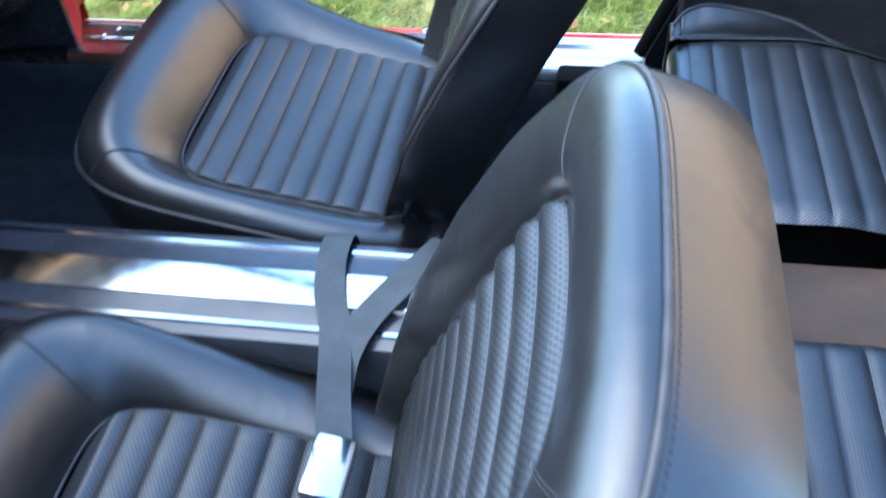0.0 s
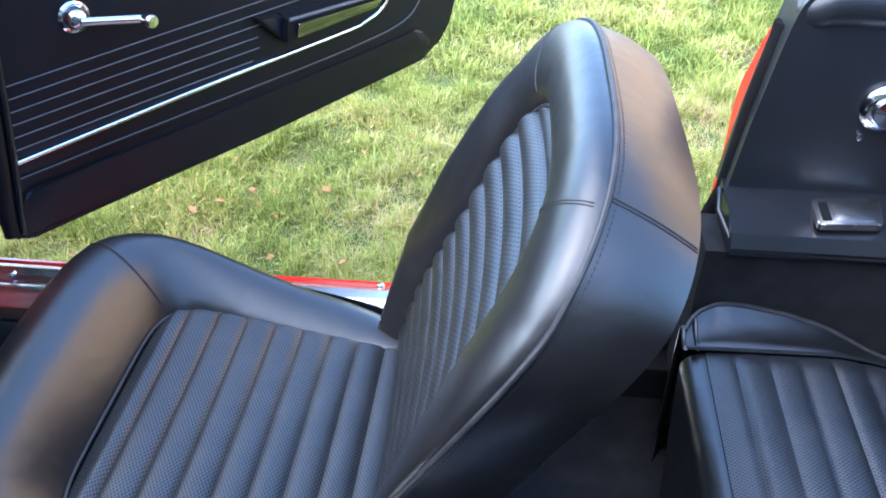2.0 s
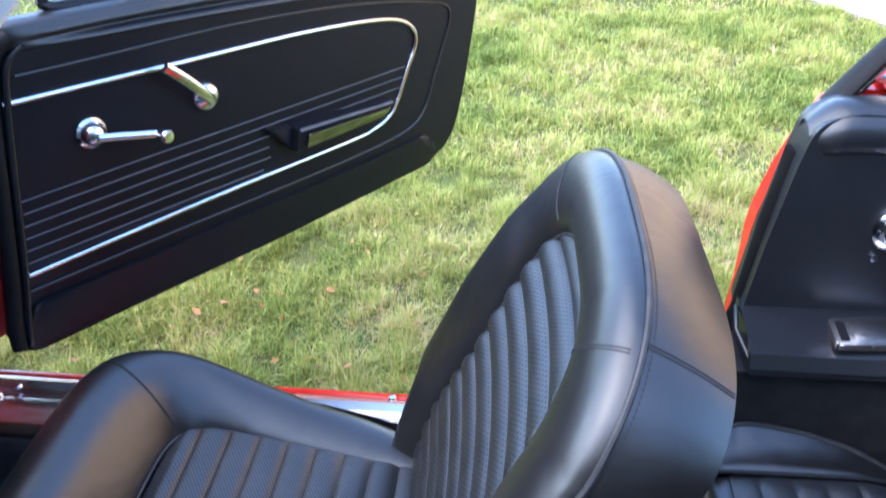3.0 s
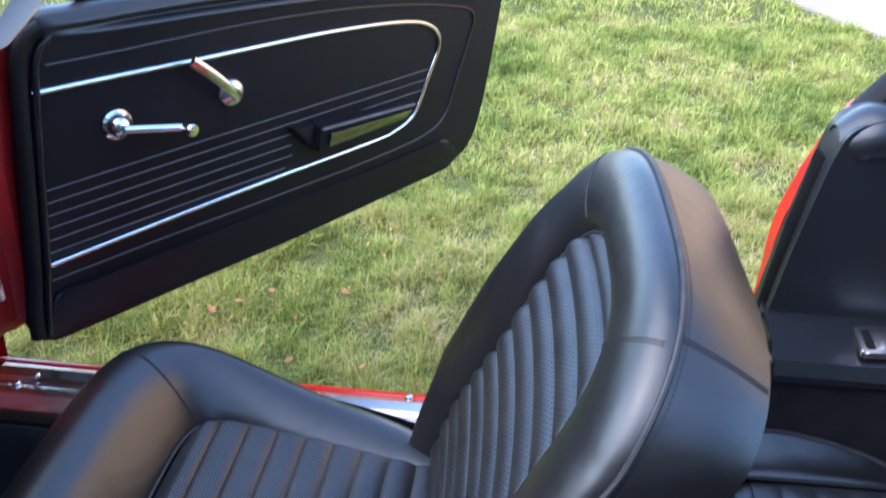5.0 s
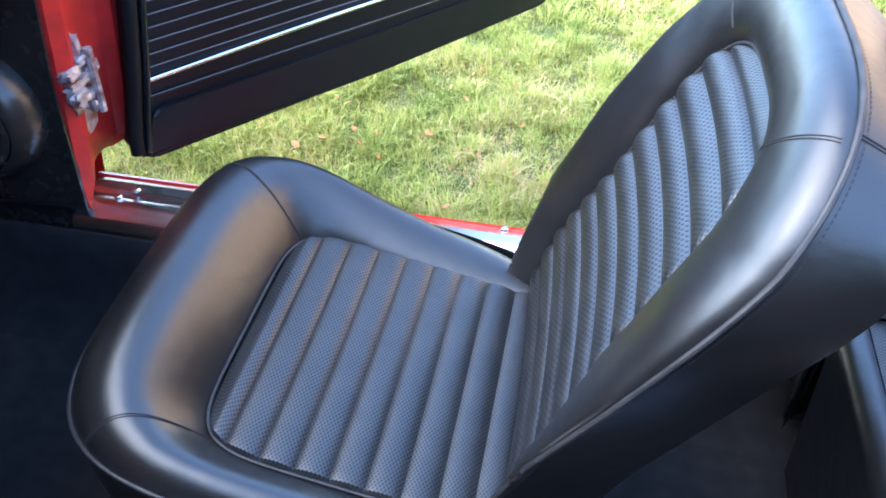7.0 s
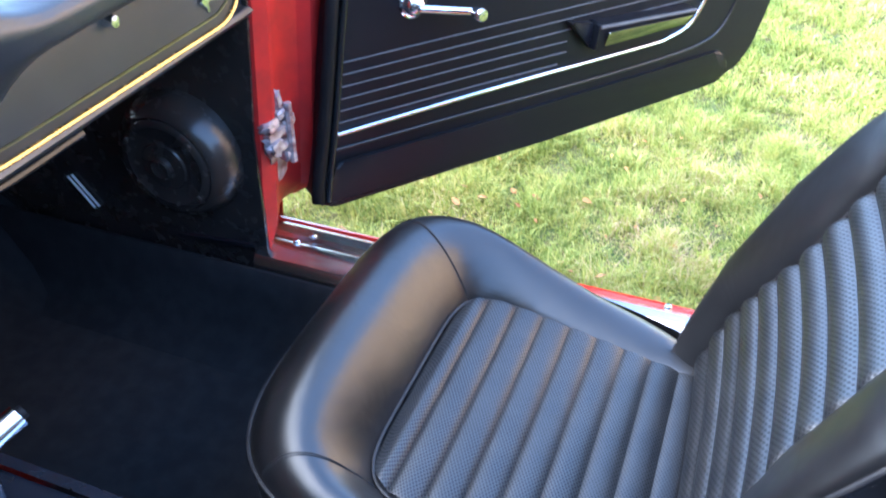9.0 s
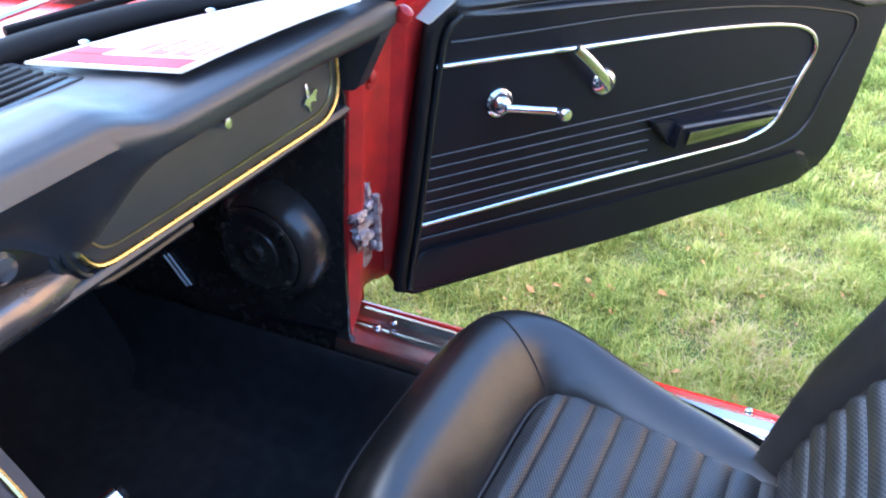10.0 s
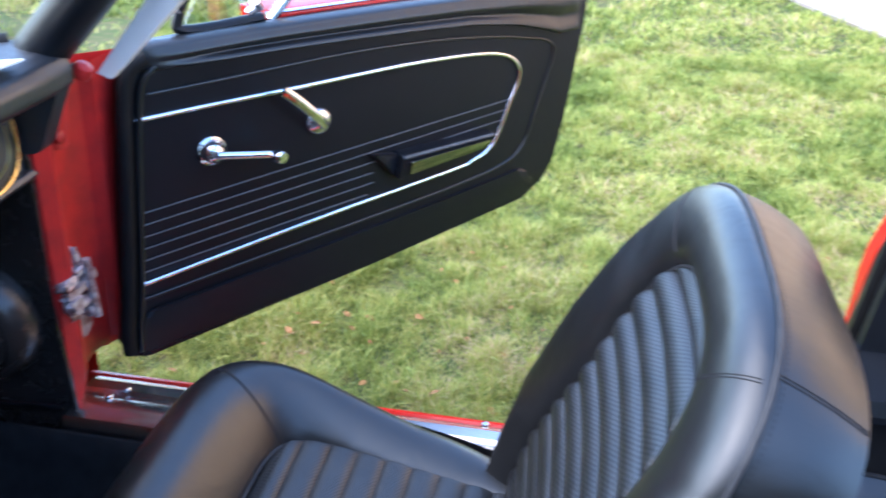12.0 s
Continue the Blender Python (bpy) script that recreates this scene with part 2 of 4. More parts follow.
def spow(v, p):
    return math.copysign(abs(v) ** p, v)


def rounded(pts, r, n=5):
    """The outline pts with round corners."""
    out = []
    m = len(pts)
    for i in range(m):
        p0, p1, p2 = (Vector((*pts[(i + k) % m], 0)) for k in (-1, 0, 1))
        rr = r[i] if isinstance(r, (list, tuple)) else r
        rr = min(rr, (p0 - p1).length * 0.49, (p2 - p1).length * 0.49)
        a, b = p1 + (p0 - p1).normalized() * rr, p1 + (p2 - p1).normalized() * rr
        for k in range(n + 1):
            t = k / n
            q = a * (1 - t) ** 2 + p1 * 2 * t * (1 - t) + b * t * t
            out.append((q.x, q.y))
    return out

# brown base carries the warm reflection of a bare aluminium panel
STEEL = mat("brown_reflection_metal", (0.26, 0.20, 0.16), 0.26, metal=0.75, alt=(0.14, 0.13, 0.14), scale=9, bump=0.3, bscale=40)
HUMP = mat("brown_black_carpet", (0.052, 0.033, 0.023), 0.85, alt=(0.036, 0.026, 0.020), scale=18, bump=0.7, bscale=700, spec=0.25)
FUZZ = mat("black_fuzzy_seal", (0.008, 0.008, 0.008), 0.95, spec=0.04, scale=30, bump=0.8, bscale=700)
BAND = mat("grey_console_face", (0.05, 0.048, 0.052), 0.4, alt=(0.06, 0.058, 0.062), scale=18, bump=0.2, bscale=500)
CONSOLE = mat("dark_console_finish", (0.02, 0.022, 0.028), 0.24, spec=0.5, alt=(0.015, 0.016, 0.02), scale=12)
DRYLEAF = mat("dry_leaf", (0.34, 0.19, 0.06), 0.8, alt=(0.24, 0.10, 0.035), scale=40)
LAWN = mat("lawn", (0.065, 0.09, 0.03), 0.95, alt=(0.12, 0.105, 0.05), scale=14, bump=1.0, bscale=90, spec=0.1)

BLADE = bpy.data.materials.new("grass_blade")
BLADE.use_nodes = True
_bn, _bl = BLADE.node_tree.nodes, BLADE.node_tree.links
_geo = _bn.new("ShaderNodeNewGeometry")
_ramp = _bn.new("ShaderNodeValToRGB")
_ramp.color_ramp.elements[0].color = (0.112, 0.168, 0.032, 1)
_ramp.color_ramp.elements[1].color = (0.62, 0.47, 0.29, 1)
for _pos, _col in ((0.45, (0.34, 0.405, 0.095, 1)), (0.85, (0.55, 0.52, 0.165, 1))):
    _e = _ramp.color_ramp.elements.new(_pos)
    _e.color = _col
_pn = _bn.new("ShaderNodeTexNoise")
_pn.inputs["Scale"].default_value = 2.2
_tc = _bn.new("ShaderNodeTexCoord")
_bl.new(_tc.outputs["Object"], _pn.inputs["Vector"])
_add = _bn.new("ShaderNodeMath")
_add.operation = "MULTIPLY_ADD"
_add.inputs[1].default_value = 0.9
_sub = _bn.new("ShaderNodeMath")
_sub.operation = "MULTIPLY_ADD"
_sub.inputs[1].default_value = 1.7
_sub.inputs[2].default_value = -0.83
_bl.new(_pn.outputs["Fac"], _sub.inputs[0])
_bl.new(_geo.outputs["Random Per Island"], _add.inputs[0])
_bl.new(_sub.outputs[0], _add.inputs[2])
_bl.new(_add.outputs[0], _ramp.inputs["Fac"])
_bs = _bn["Principled BSDF"]
_bl.new(_ramp.outputs["Color"], _bs.inputs["Base Color"])
_bs.inputs["Roughness"].default_value = 0.55
_bs.inputs["Specular IOR Level"].default_value = 0.25
_tr = _bn.new("ShaderNodeBsdfTranslucent")
_bl.new(_ramp.outputs["Color"], _tr.inputs["Color"])
_mx = _bn.new("ShaderNodeMixShader")
_mx.inputs[0].default_value = 0.35
_bl.new(_bs.outputs[0], _mx.inputs[1])
_bl.new(_tr.outputs[0], _mx.inputs[2])
_bl.new(_mx.outputs[0], _bn["Material Output"].inputs["Surface"])

# ---- ground ----
ground = part("ground", grid(lambda u, v: (-300 + 600 * u, -300 + 600 * v, 0.0), 60, 60), LAWN, None)
tagged(ground, "mown lawn with yellow-green patches under the car", "lawn", kind="structure")
ROAD = [(7, -12), (5.2, -2), (4.2, 1.2), (3.25, 3.1), (2.75, 4.0), (2.42, 4.6), (2.12, 5.2), (1.75, 6.1), (1.4, 7.5), (1.2, 10), (1.2, 60), (60, 60), (60, -12)]
road = part("road", prism(rounded(ROAD, 0.3, 3), -0.05, 0.018), PAVE, None)
tagged(road, "pale asphalt driveway beyond the lawn", "driveway", kind="structure")
# unseen tan wall, added so the vinyl picks up a brown sheen
house_wall = part("house_wall", box(8.0, 8.3, 1.5, 28, 0, 8.0), TAN_REFLECTOR, None, smooth=False)
# unseen dark wall, added to block low light from the driver's side
garden_wall = part("garden_wall", box(-9.0, 12.0, -7.3, -7.0, 0, 5.4), LIGHT_BLOCK, None, smooth=False)
tagged(garden_wall, "unseen dark green wall added to block light on the driver's side", "wall", kind="structure")
tagged(house_wall, "unseen tan wall added to reflect a brown sheen onto the seats", "wall", kind="structure")


# ---- front bucket seats ----
def cushion_at(p, s, h):
    """p from the front lip, s across, h over the sloped cushion plane."""
    x = 0.262 + p
    return Vector((x, SEAT_Y + s, 0.53 - 0.20 * (x - 0.43) + h))


SEAT_Y = 0.387
TILT = radians(22.96)
YAW = -0.03
BACK0 = Vector((0.781, SEAT_Y, 0.42))
BACK_UP = Vector((math.sin(TILT), 0, math.cos(TILT)))
BACK_N = Vector((-math.cos(TILT), 0, math.sin(TILT)))
BACK_S = Vector((math.sin(YAW), math.cos(YAW), 0))
INSET = -0.052


def back_at(s, v, h):
    return BACK0 + BACK_UP * v + BACK_S * s + BACK_N * (h - 0.198 * (v - 0.3) ** 2)


def cush_outer(a):
    half = 0.268 if math.sin(a) > 0 else 0.294
    length = 0.264 if math.cos(a) > 0 else 0.345
    k = 3.3 if math.sin(a) < 0 < math.cos(a) else 4.3
    return 0.275 - length * spow(math.cos(a), 2 / k), half * spow(math.sin(a), 2 / k)


def cush_inner(a):
    return 0.365 - 0.185 * spow(math.cos(a), 2 / 6), -0.019 + 0.196 * spow(math.sin(a), 2 / 6)


def back_outer(a, k=1.0, e=3.19):
    sn, cs = math.sin(a), math.cos(a)
    if sn > 0:
        return 0.2626 * k * spow(cs, 2 / e), 0.302 + 0.296 * k * sn ** (2 / e)
    v = 0.302 - 0.36 * abs(sn) ** (2 / 7)
    return 0.2626 * k * (1 + 0.508 * (v - 0.302)) * spow(cs, 2 / 7), v


def back_inner(a):
    sn, cs = math.sin(a), math.cos(a)
    if sn > 0:
        return 0.151 * spow(cs, 2 / 3.6), 0.272 + 0.242 * sn ** (2 / 3.6)
    v = 0.272 - 0.325 * abs(sn) ** (2 / 7)
    return 0.151 * min(1.34, 1 - 2.0 * (v - 0.272)) * spow(cs, 2 / 7), v


def pipe_h(v):
    return max(0.0, min(0.036, 0.024 - 0.13 * (v - 0.3)))


def rib(x, pitch, e=0.55):
    return abs(math.sin(math.pi * x / pitch)) ** e


def bucket_seat():
    seat = thing("bucket_seat", (0.55, SEAT_Y, 0.2), "black vinyl bucket seat with ribbed woven centre and piping", "car seat", "front bucket seats")
    tau = 2 * math.pi

    def ring(u, v):
        a = u * tau
        po, so = cush_outer(a)
        pi, si = cush_inner(a)
        front = max(0.0, math.cos(a)) ** 2
        dip = 0.012 * max(0.0, -math.sin(a)) ** 3
        if v < 0.3:
            t = v / 0.3
            sink = 0.17 - 0.03 * front
            q = 1 - 0.05 * (1 - t) ** 2
            return cushion_at(0.275 + (po - 0.275) * q, so * q, -0.03 - 0.035 * front - dip - sink * (1 - t))
        t = (v - 0.3) / 0.7
        p, s = po + (pi - po) * t, so + (si - so) * t
        near = 1.0 if math.sin(a) < 0 else 0.0
        side = abs(math.sin(a)) ** 2 * (1 - 0.6 * near)
        crest = math.sin(math.pi * min(1.0, t ** (1 - 0.42 * side - 0.22 * near * math.sin(a) ** 2))) ** (0.75 + 0.3 * near * math.sin(a) ** 2)
        tail = max(0.0, min(1.0, (p - 0.16) / 0.36))
        edge = (-0.03 - 0.035 * front - dip) * (1 - t) ** 1.5 + INSET * t**1.6
        rear = max(0.0, -math.cos(a)) ** 3
        fall = max(0.0, min(1.0, (p - 0.17) / 0.22))
        fall = 0.030 * fall * fall * (3 - 2 * fall) * (1 - t * t) * (1 - near)
        low = fall + 0.04 * max(0.0, min(1.0, (p - 0.54) / 0.03))
        return cushion_at(p, s, -low + edge - 0.012 * tail * (1 - t) + crest * (0.055 + 0.012 * front - 0.010 * side - 0.019 * near * math.sin(a) ** 2) * (1 - 0.85 * rear) * (1 - 0.70 * tail) - 0.004 * t)

    part("seat_bolster", grid(ring, 160, 30, wrap=True), VINYL, seat, "smooth black vinyl bolster", sharp=60)

    def insert(u, v):
        p = 0.18 + 0.37 * u
        c = min(1.0, abs((p - 0.365) / 0.185))
        w = 0.196 * max(0.0, 1 - c**6) ** (1 / 6) if p < 0.365 else 0.196
        q = -math.cos(math.pi * v)
        s = -0.019 + w * q
        edge = min(1.0, (1 - abs(q)) * 40 + 0.02) ** 0.5 * min(1.0, u * 14 + 0.03)
        return cushion_at(p, s, INSET - 0.006 + 0.0072 * rib(p - 0.18, 0.041, 0.42) * edge + 0.009 * edge)

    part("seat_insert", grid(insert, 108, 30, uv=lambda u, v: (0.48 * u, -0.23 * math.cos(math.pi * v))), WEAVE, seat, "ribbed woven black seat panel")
    part("cushion_piping", tube([ring(a / tau, 0.3) + Vector((0, 0, 0.002)) for a in np.linspace(0, tau, 140, endpoint=False)], 0.0029, True), PIPING, seat)
    part("cushion_piping", tube([cushion_at(cush_inner(a)[0], cush_inner(a)[1], INSET + 0.0005) for a in np.linspace(-2.2, 2.2, 120)], 0.0023), PIPING, seat)
    for sg in (-1, 1):
        for d in (0, 0.006):
            pts = []
            for t in np.linspace(0.32, 1.0, 16):
                q = ring((0.11 + d * 0.55) * 1.0 if sg > 0 else 1 - 0.152 - d * 0.55, t)
                pts.append(q + Vector((0, 0, 0.0006)))
            part("cushion_stitching", tube(pts, 0.0006, seg=5), THREAD, seat)
    part("seat_base", box(0.33, 0.82, SEAT_Y - 0.2, SEAT_Y + 0.2, 0.215, 0.36, 0.02), PLASTIC, seat)

    def shell(u, v):
        a = u * tau
        so, vo = back_outer(a)
        si, vi = back_inner(a)
        top = max(0.0, math.sin(a))
        hp = pipe_h(vo)
        slim = 0.20 * max(0.0, min(1.0, (0.52 - vo) / 0.28))
        sr, vr = back_outer(a, 1.0, 3.8)
        if v < 0.45:
            t = v / 0.45
            crest = max(0.0, 1 - abs(2 * min(1, t) - 1) ** 2.4) ** 0.5
            crest *= min(1.0, math.hypot(so - si, vo - vi) / 0.07)
            rise = min(1.0, t / 0.10) ** 0.5
            return back_at(si + (so - si) * t, vi + (vo - vi) * t, -0.008 + 0.003 * rise + (0.026 - 0.007 * max(0.0, min(1.0, (0.42 - vo) / 0.10))) * crest + (hp + 0.005) * t**0.9)
        rear = -0.084
        if v < 0.85:
            t = (v - 0.45) / 0.4
            bulge = 1 + 0.012 * math.sin(math.pi * t)
            return back_at((so + (sr - so) * t) * bulge * (1 - t * slim), 0.3 + (vo + (vr - vo) * t - 0.3) * bulge - 0.012 * top * t, hp + (rear - hp) * t)
        t = (v - 0.85) / 0.15
        k = 1 - 0.97 * t
        return back_at(sr * k * (1 - slim), 0.3 + (vr - 0.3) * k - 0.012 * top, rear - (0.028 + 0.012 * top) * math.sin(t * math.pi / 2))

    part("backrest_shell", grid(shell, 168, 52, wrap=True), VINYL, seat, "smooth black vinyl backrest", sharp=60)

    def binsert(u, v):
        vv = -0.050 + 0.562 * u
        c = max(0.0, (vv - 0.272) / 0.242)
        w = 0.151 * max(0.0, 1 - min(1, c) ** 3.6) ** (1 / 3.6) if vv > 0.272 else 0.151 * min(1.34, 1 - 2.0 * (vv - 0.272)) * (1 - ((0.272 - vv) / 0.325) ** 7) ** (1 / 7)
        q = -math.cos(math.pi * v)
        edge = min(1.0, (1 - abs(q)) * 16 + 0.01) ** 0.6 * min(1.0, (1 - u) * 16 + 0.02)
        return back_at(1.035 * w * q, vv, -0.007 - 0.008 * (1 - q * q) + 0.0125 * rib(vv, 0.0435) * edge + 0.004 * edge)

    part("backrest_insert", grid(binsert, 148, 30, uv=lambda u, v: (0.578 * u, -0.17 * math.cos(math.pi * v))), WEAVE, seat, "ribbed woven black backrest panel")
    part("piping", tube([back_at(*back_outer(a, 1.004), pipe_h(back_outer(a)[1])) for a in np.linspace(0, tau, 160, endpoint=False)], 0.0029, True), PIPING, seat)
    part("piping", tube([back_at(*back_inner(a), 0.0) for a in np.linspace(-0.75, math.pi + 0.75, 120)], 0.0023), PIPING, seat)
    for a0 in (1.02, math.pi - 1.02):
        for d in (0, 0.016):
            part("stitching", tube([shell((a0 + d - (0.16 if a0 < 1.5 else 0.0) * v / 0.44) / tau, v) + BACK_N * 0.0004 for v in np.linspace(0.05, 0.44, 18)], 0.0006, seg=5), THREAD, seat)
            part("stitching", tube([shell((a0 - 0.05 + d) / tau, v) + Vector((0, 0.0006 * spow(math.cos(a0), 1), 0.0004)) for v in np.linspace(0.46, 0.84, 18)], 0.0006, seg=5), THREAD, seat)
    bm = bmesh.new()
    arc = [shell(a / tau, 0.485) for a in np.linspace(0.15, math.pi + 0.9, 500)]
    run = np.concatenate([[0.0], np.cumsum([(q - p).length for p, q in zip(arc, arc[1:])])])
    for d0 in np.arange(0.0, run[-1] - 0.004, 0.0055):
        p, q = (Vector([np.interp(d, run, [w[k] for w in arc]) for k in range(3)]) for d in (d0, d0 + 0.0032))
        out = (p - back_at(0, 0.3, -0.03)).normalized() * 0.0005
        up = BACK_N * 0.0005
        bm.faces.new([bm.verts.new(c + out) for c in (p - up, q - up, q + up, p + up)])
    tagged(part("edge_stitching", bm, THREAD, seat, smooth=False), kind="stuff")
    for sg in (-1, 1):
        part("hinge_arm", tube([(0.74, SEAT_Y + sg * 0.250, 0.34), (0.79, SEAT_Y + sg * 0.246, 0.39), (0.81, SEAT_Y + sg * 0.225, 0.46)], 0.012, flat=0.4, seg=10), GLOSS, seat)
    return seat


passenger_seat = bucket_seat()
DRIVER_SHIFT = Vector((0.06, -0.74, 0.0))
driver_seat = copy_thing(passenger_seat, Matrix.Translation(Vector((0.55, SEAT_Y, 0.2)) + DRIVER_SHIFT))
for ch in driver_seat.children:
    if ch.name.startswith(("seat_bolster", "seat_insert", "cushion_")):
        ch.location += Vector((0.0, -0.025, -0.02))
    else:
        hub = Matrix.Translation((1.01, SEAT_Y - 0.06, 0.96))
        ch.matrix_basis = hub @ Matrix.Rotation(-0.04, 4, "Z") @ hub.inverted()
tagged(passenger_seat, "black vinyl bucket seat with ribbed woven centre beside the open door")
tagged(driver_seat, "black vinyl bucket seat with ribbed woven centre beside the console")


# ---- the open door: u along it from the hinge, w up, n towards the cabin ----
DA = radians(51.32)
DOOR = Matrix(((math.cos(DA), 0, math.sin(DA), 0.094), (math.sin(DA), 0, -math.cos(DA), 0.8037), (0, 1, 0, 0), (0, 0, 0, 1)))


def dp(u, w, n=0.0):
    return DOOR @ Vector((u, w, n))


car_door = thing("car_door", (0.55, 1.3, 0.39), "open black-trimmed car door with chrome handles and red outer skin", "car door")
OUT = [(-0.045, 0.41), (-0.02, 0.39), (0.5, 0.39), (0.955, 0.402), (1.01, 0.41), (1.068, 0.465), (1.10, 0.563), (1.122, 0.66), (1.142, 0.756), (1.155, 0.83), (1.16, 0.895), (0.62, 0.935), (0.32, 0.948), (0.06, 0.957), (0.042, 0.92), (0.0, 0.70)]
part("door_panel", prism(rounded(OUT, 0.03, 3), -0.05, 0.0, DOOR, 0.008), PLASTIC, car_door, "black grained inner panel")
SKIN = [(0.02, 0.405), (0.95, 0.41), (1.05, 0.47), (1.10, 0.66), (1.14, 0.89), (0.20, 0.93), (0.10, 0.7)]
part("outer_skin", prism(rounded(SKIN, 0.04, 4), -0.15, -0.052, DOOR, 0.0), RED, car_door, "red painted outer skin")


def ribbon(pts, half, n0, h, m, name, parent, label=""):
    path = smooth_path([dp(u, w, n0) for u, w in pts], 5)
    return part(name, tube(path, half, seg=10, flat=h / half, up=DOOR.to_3x3() @ Vector((0, 0, 1))), m, parent, label)


TRIM = [(0.05, 0.842), (0.16, 0.838), (0.33, 0.83), (0.487, 0.824), (0.622, 0.818), (0.765, 0.806), (0.858, 0.792), (0.908, 0.774), (0.935, 0.747), (0.935, 0.715), (0.91, 0.668), (0.87, 0.592), (0.84, 0.566), (0.795, 0.554), (0.74, 0.549), (0.444, 0.549), (0.206, 0.546), (0.005, 0.542)]
ribbon(TRIM, 0.0047, 0.003, 0.0042, CHROME, "trim_strip", car_door, "chrome trim strip")
for i in range(6):
    w = 0.676 - 0.0225 * i
    end = (0.905, 0.895, 0.885, 0.52, 0.52, 0.50)[i]
    ribbon([(0.024 - 0.003 * i, w), (0.3, w), (end, w - 0.002)], 0.0013, 0.0010, 0.0015, LINE, "groove_line", car_door)
ribbon([(0.004, 0.511), (0.24, 0.510), (0.52, 0.506), (0.76, 0.506), (0.90, 0.516), (0.962, 0.548), (0.995, 0.62), (1.035, 0.71), (1.05, 0.76), (1.03, 0.788), (0.96, 0.808), (0.86, 0.829), (0.69, 0.853), (0.47, 0.870), (0.22, 0.876), (0.08, 0.880)], 0.003, 0.001, 0.003, VINYL, "panel_bead", car_door)


def upper_pad(a, b):
    """The padded band under the window line: a rolled lower lip, a soft crease, then a face that leans back and rolls over the top."""
    u = 0.075 + 1.06 * a
    low = np.interp(u, [0.075, 0.22, 0.34, 0.46, 0.61, 0.78, 0.92, 1.01, 1.06, 1.14], [0.918, 0.910, 0.904, 0.896, 0.884, 0.868, 0.843, 0.818, 0.800, 0.796])
    high = np.interp(u, [0.087, 0.32, 0.62, 1.14], [0.962, 0.955, 0.939, 0.905])
    end = min(1.0, a * 14, (1 - a) * 8) ** 0.5
    if b < 0.16:
        q = b / 0.16
        return dp(u, low + 0.004 * q, 0.015 * end * math.sin(q * math.pi / 2) ** 0.8)
    k = (b - 0.16) / 0.84
    dip = 0.014 * math.exp(-(((k - 0.27) / 0.14) ** 2)) * min(1.0, max(0.0, (u - 0.08) / 0.15))
    if k < 0.75:
        q = k / 0.75
        return dp(u, low + 0.004 + (high - low - 0.014) * q, end * (0.017 - dip + 0.005 * math.sin(math.pi * q) - 0.007 * q))
    q = (k - 0.75) / 0.25 * math.pi * 0.55
    return dp(u, high - 0.010 + 0.010 * math.sin(q), end * 0.010 - 0.025 * (1 - math.cos(q)))


part("upper_pad", grid(upper_pad, 70, 40), TRIMPANEL, car_door, "padded black upper band")
ribbon([(0.085, 0.94), (0.055, 0.925), (0.036, 0.87), (0.012, 0.72), (-0.015, 0.56), (-0.036, 0.46), (-0.04, 0.415)], 0.013, 0.004, 0.012, RUBBER, "weather_strip", car_door, "black rubber weather strip")
ribbon([(0.10, 0.925), (0.075, 0.905), (0.06, 0.86), (0.035, 0.72), (0.008, 0.56), (-0.012, 0.46), (-0.02, 0.41)], 0.007, 0.003, 0.008, GLOSS, "weather_strip", car_door, "glossy black inner edge bead")
LOWER = [(-0.030, 0.398), (0.5, 0.394), (0.95, 0.406), (0.985, 0.412), (1.0, 0.45), (0.96, 0.490), (0.92, 0.487), (0.75, 0.484), (0.32, 0.482), (0.005, 0.486)]
part("lower_panel", prism(rounded(LOWER, [0.012, 0.05, 0.03, 0.02, 0.02, 0.03, 0.05, 0.05, 0.05, 0.012], 4), 0.0, 0.008, DOOR, 0.0078, 4), PLASTIC, car_door, "smooth black lower panel")
crank = part("window_crank", lathe([(0.027, 0), (0.027, 0.003), (0.023, 0.006), (0.021, 0.0055), (0.019, 0.009), (0.017, 0.018), (0.011, 0.023), (0.001, 0.025)], DOOR @ Matrix.Translation((0.174, 0.754, 0.001))), CHROME, car_door, "chrome window crank")
part("crank_arm", tube([dp(0.174, 0.752, 0.026), dp(0.20, 0.747, 0.03), dp(0.235, 0.740, 0.036), dp(0.272, 0.732, 0.04)], 0.0075, seg=10, flat=0.8, up=DOOR.to_3x3() @ Vector((0, 0, 1))), CHROME, crank)
part("crank_knob", lathe([(0.008, 0), (0.008, 0.010), (0.0115, 0.013), (0.0125, 0.020), (0.0125, 0.028), (0.010, 0.031), (0.001, 0.032)], DOOR @ Matrix.Translation((0.273, 0.7315, 0.036)) @ Matrix.Rotation(radians(12), 4, "Y"), 18), CHROME, crank)
handle = part("door_handle", lathe([(0.027, 0), (0.027, 0.005), (0.022, 0.012), (0.012, 0.016), (0.001, 0.017)], DOOR @ Matrix.Translation((0.396, 0.754, 0.001))), CHROME, car_door, "chrome door handle")
part("handle_lever", tube(smooth_path([dp(0.400, 0.748, 0.020), dp(0.377, 0.775, 0.034), dp(0.342, 0.812, 0.040), dp(0.308, 0.844, 0.042)], 4), 0.0098, seg=10, flat=0.5, up=DOOR.to_3x3() @ Vector((0, 0, 1))), CHROME, handle)

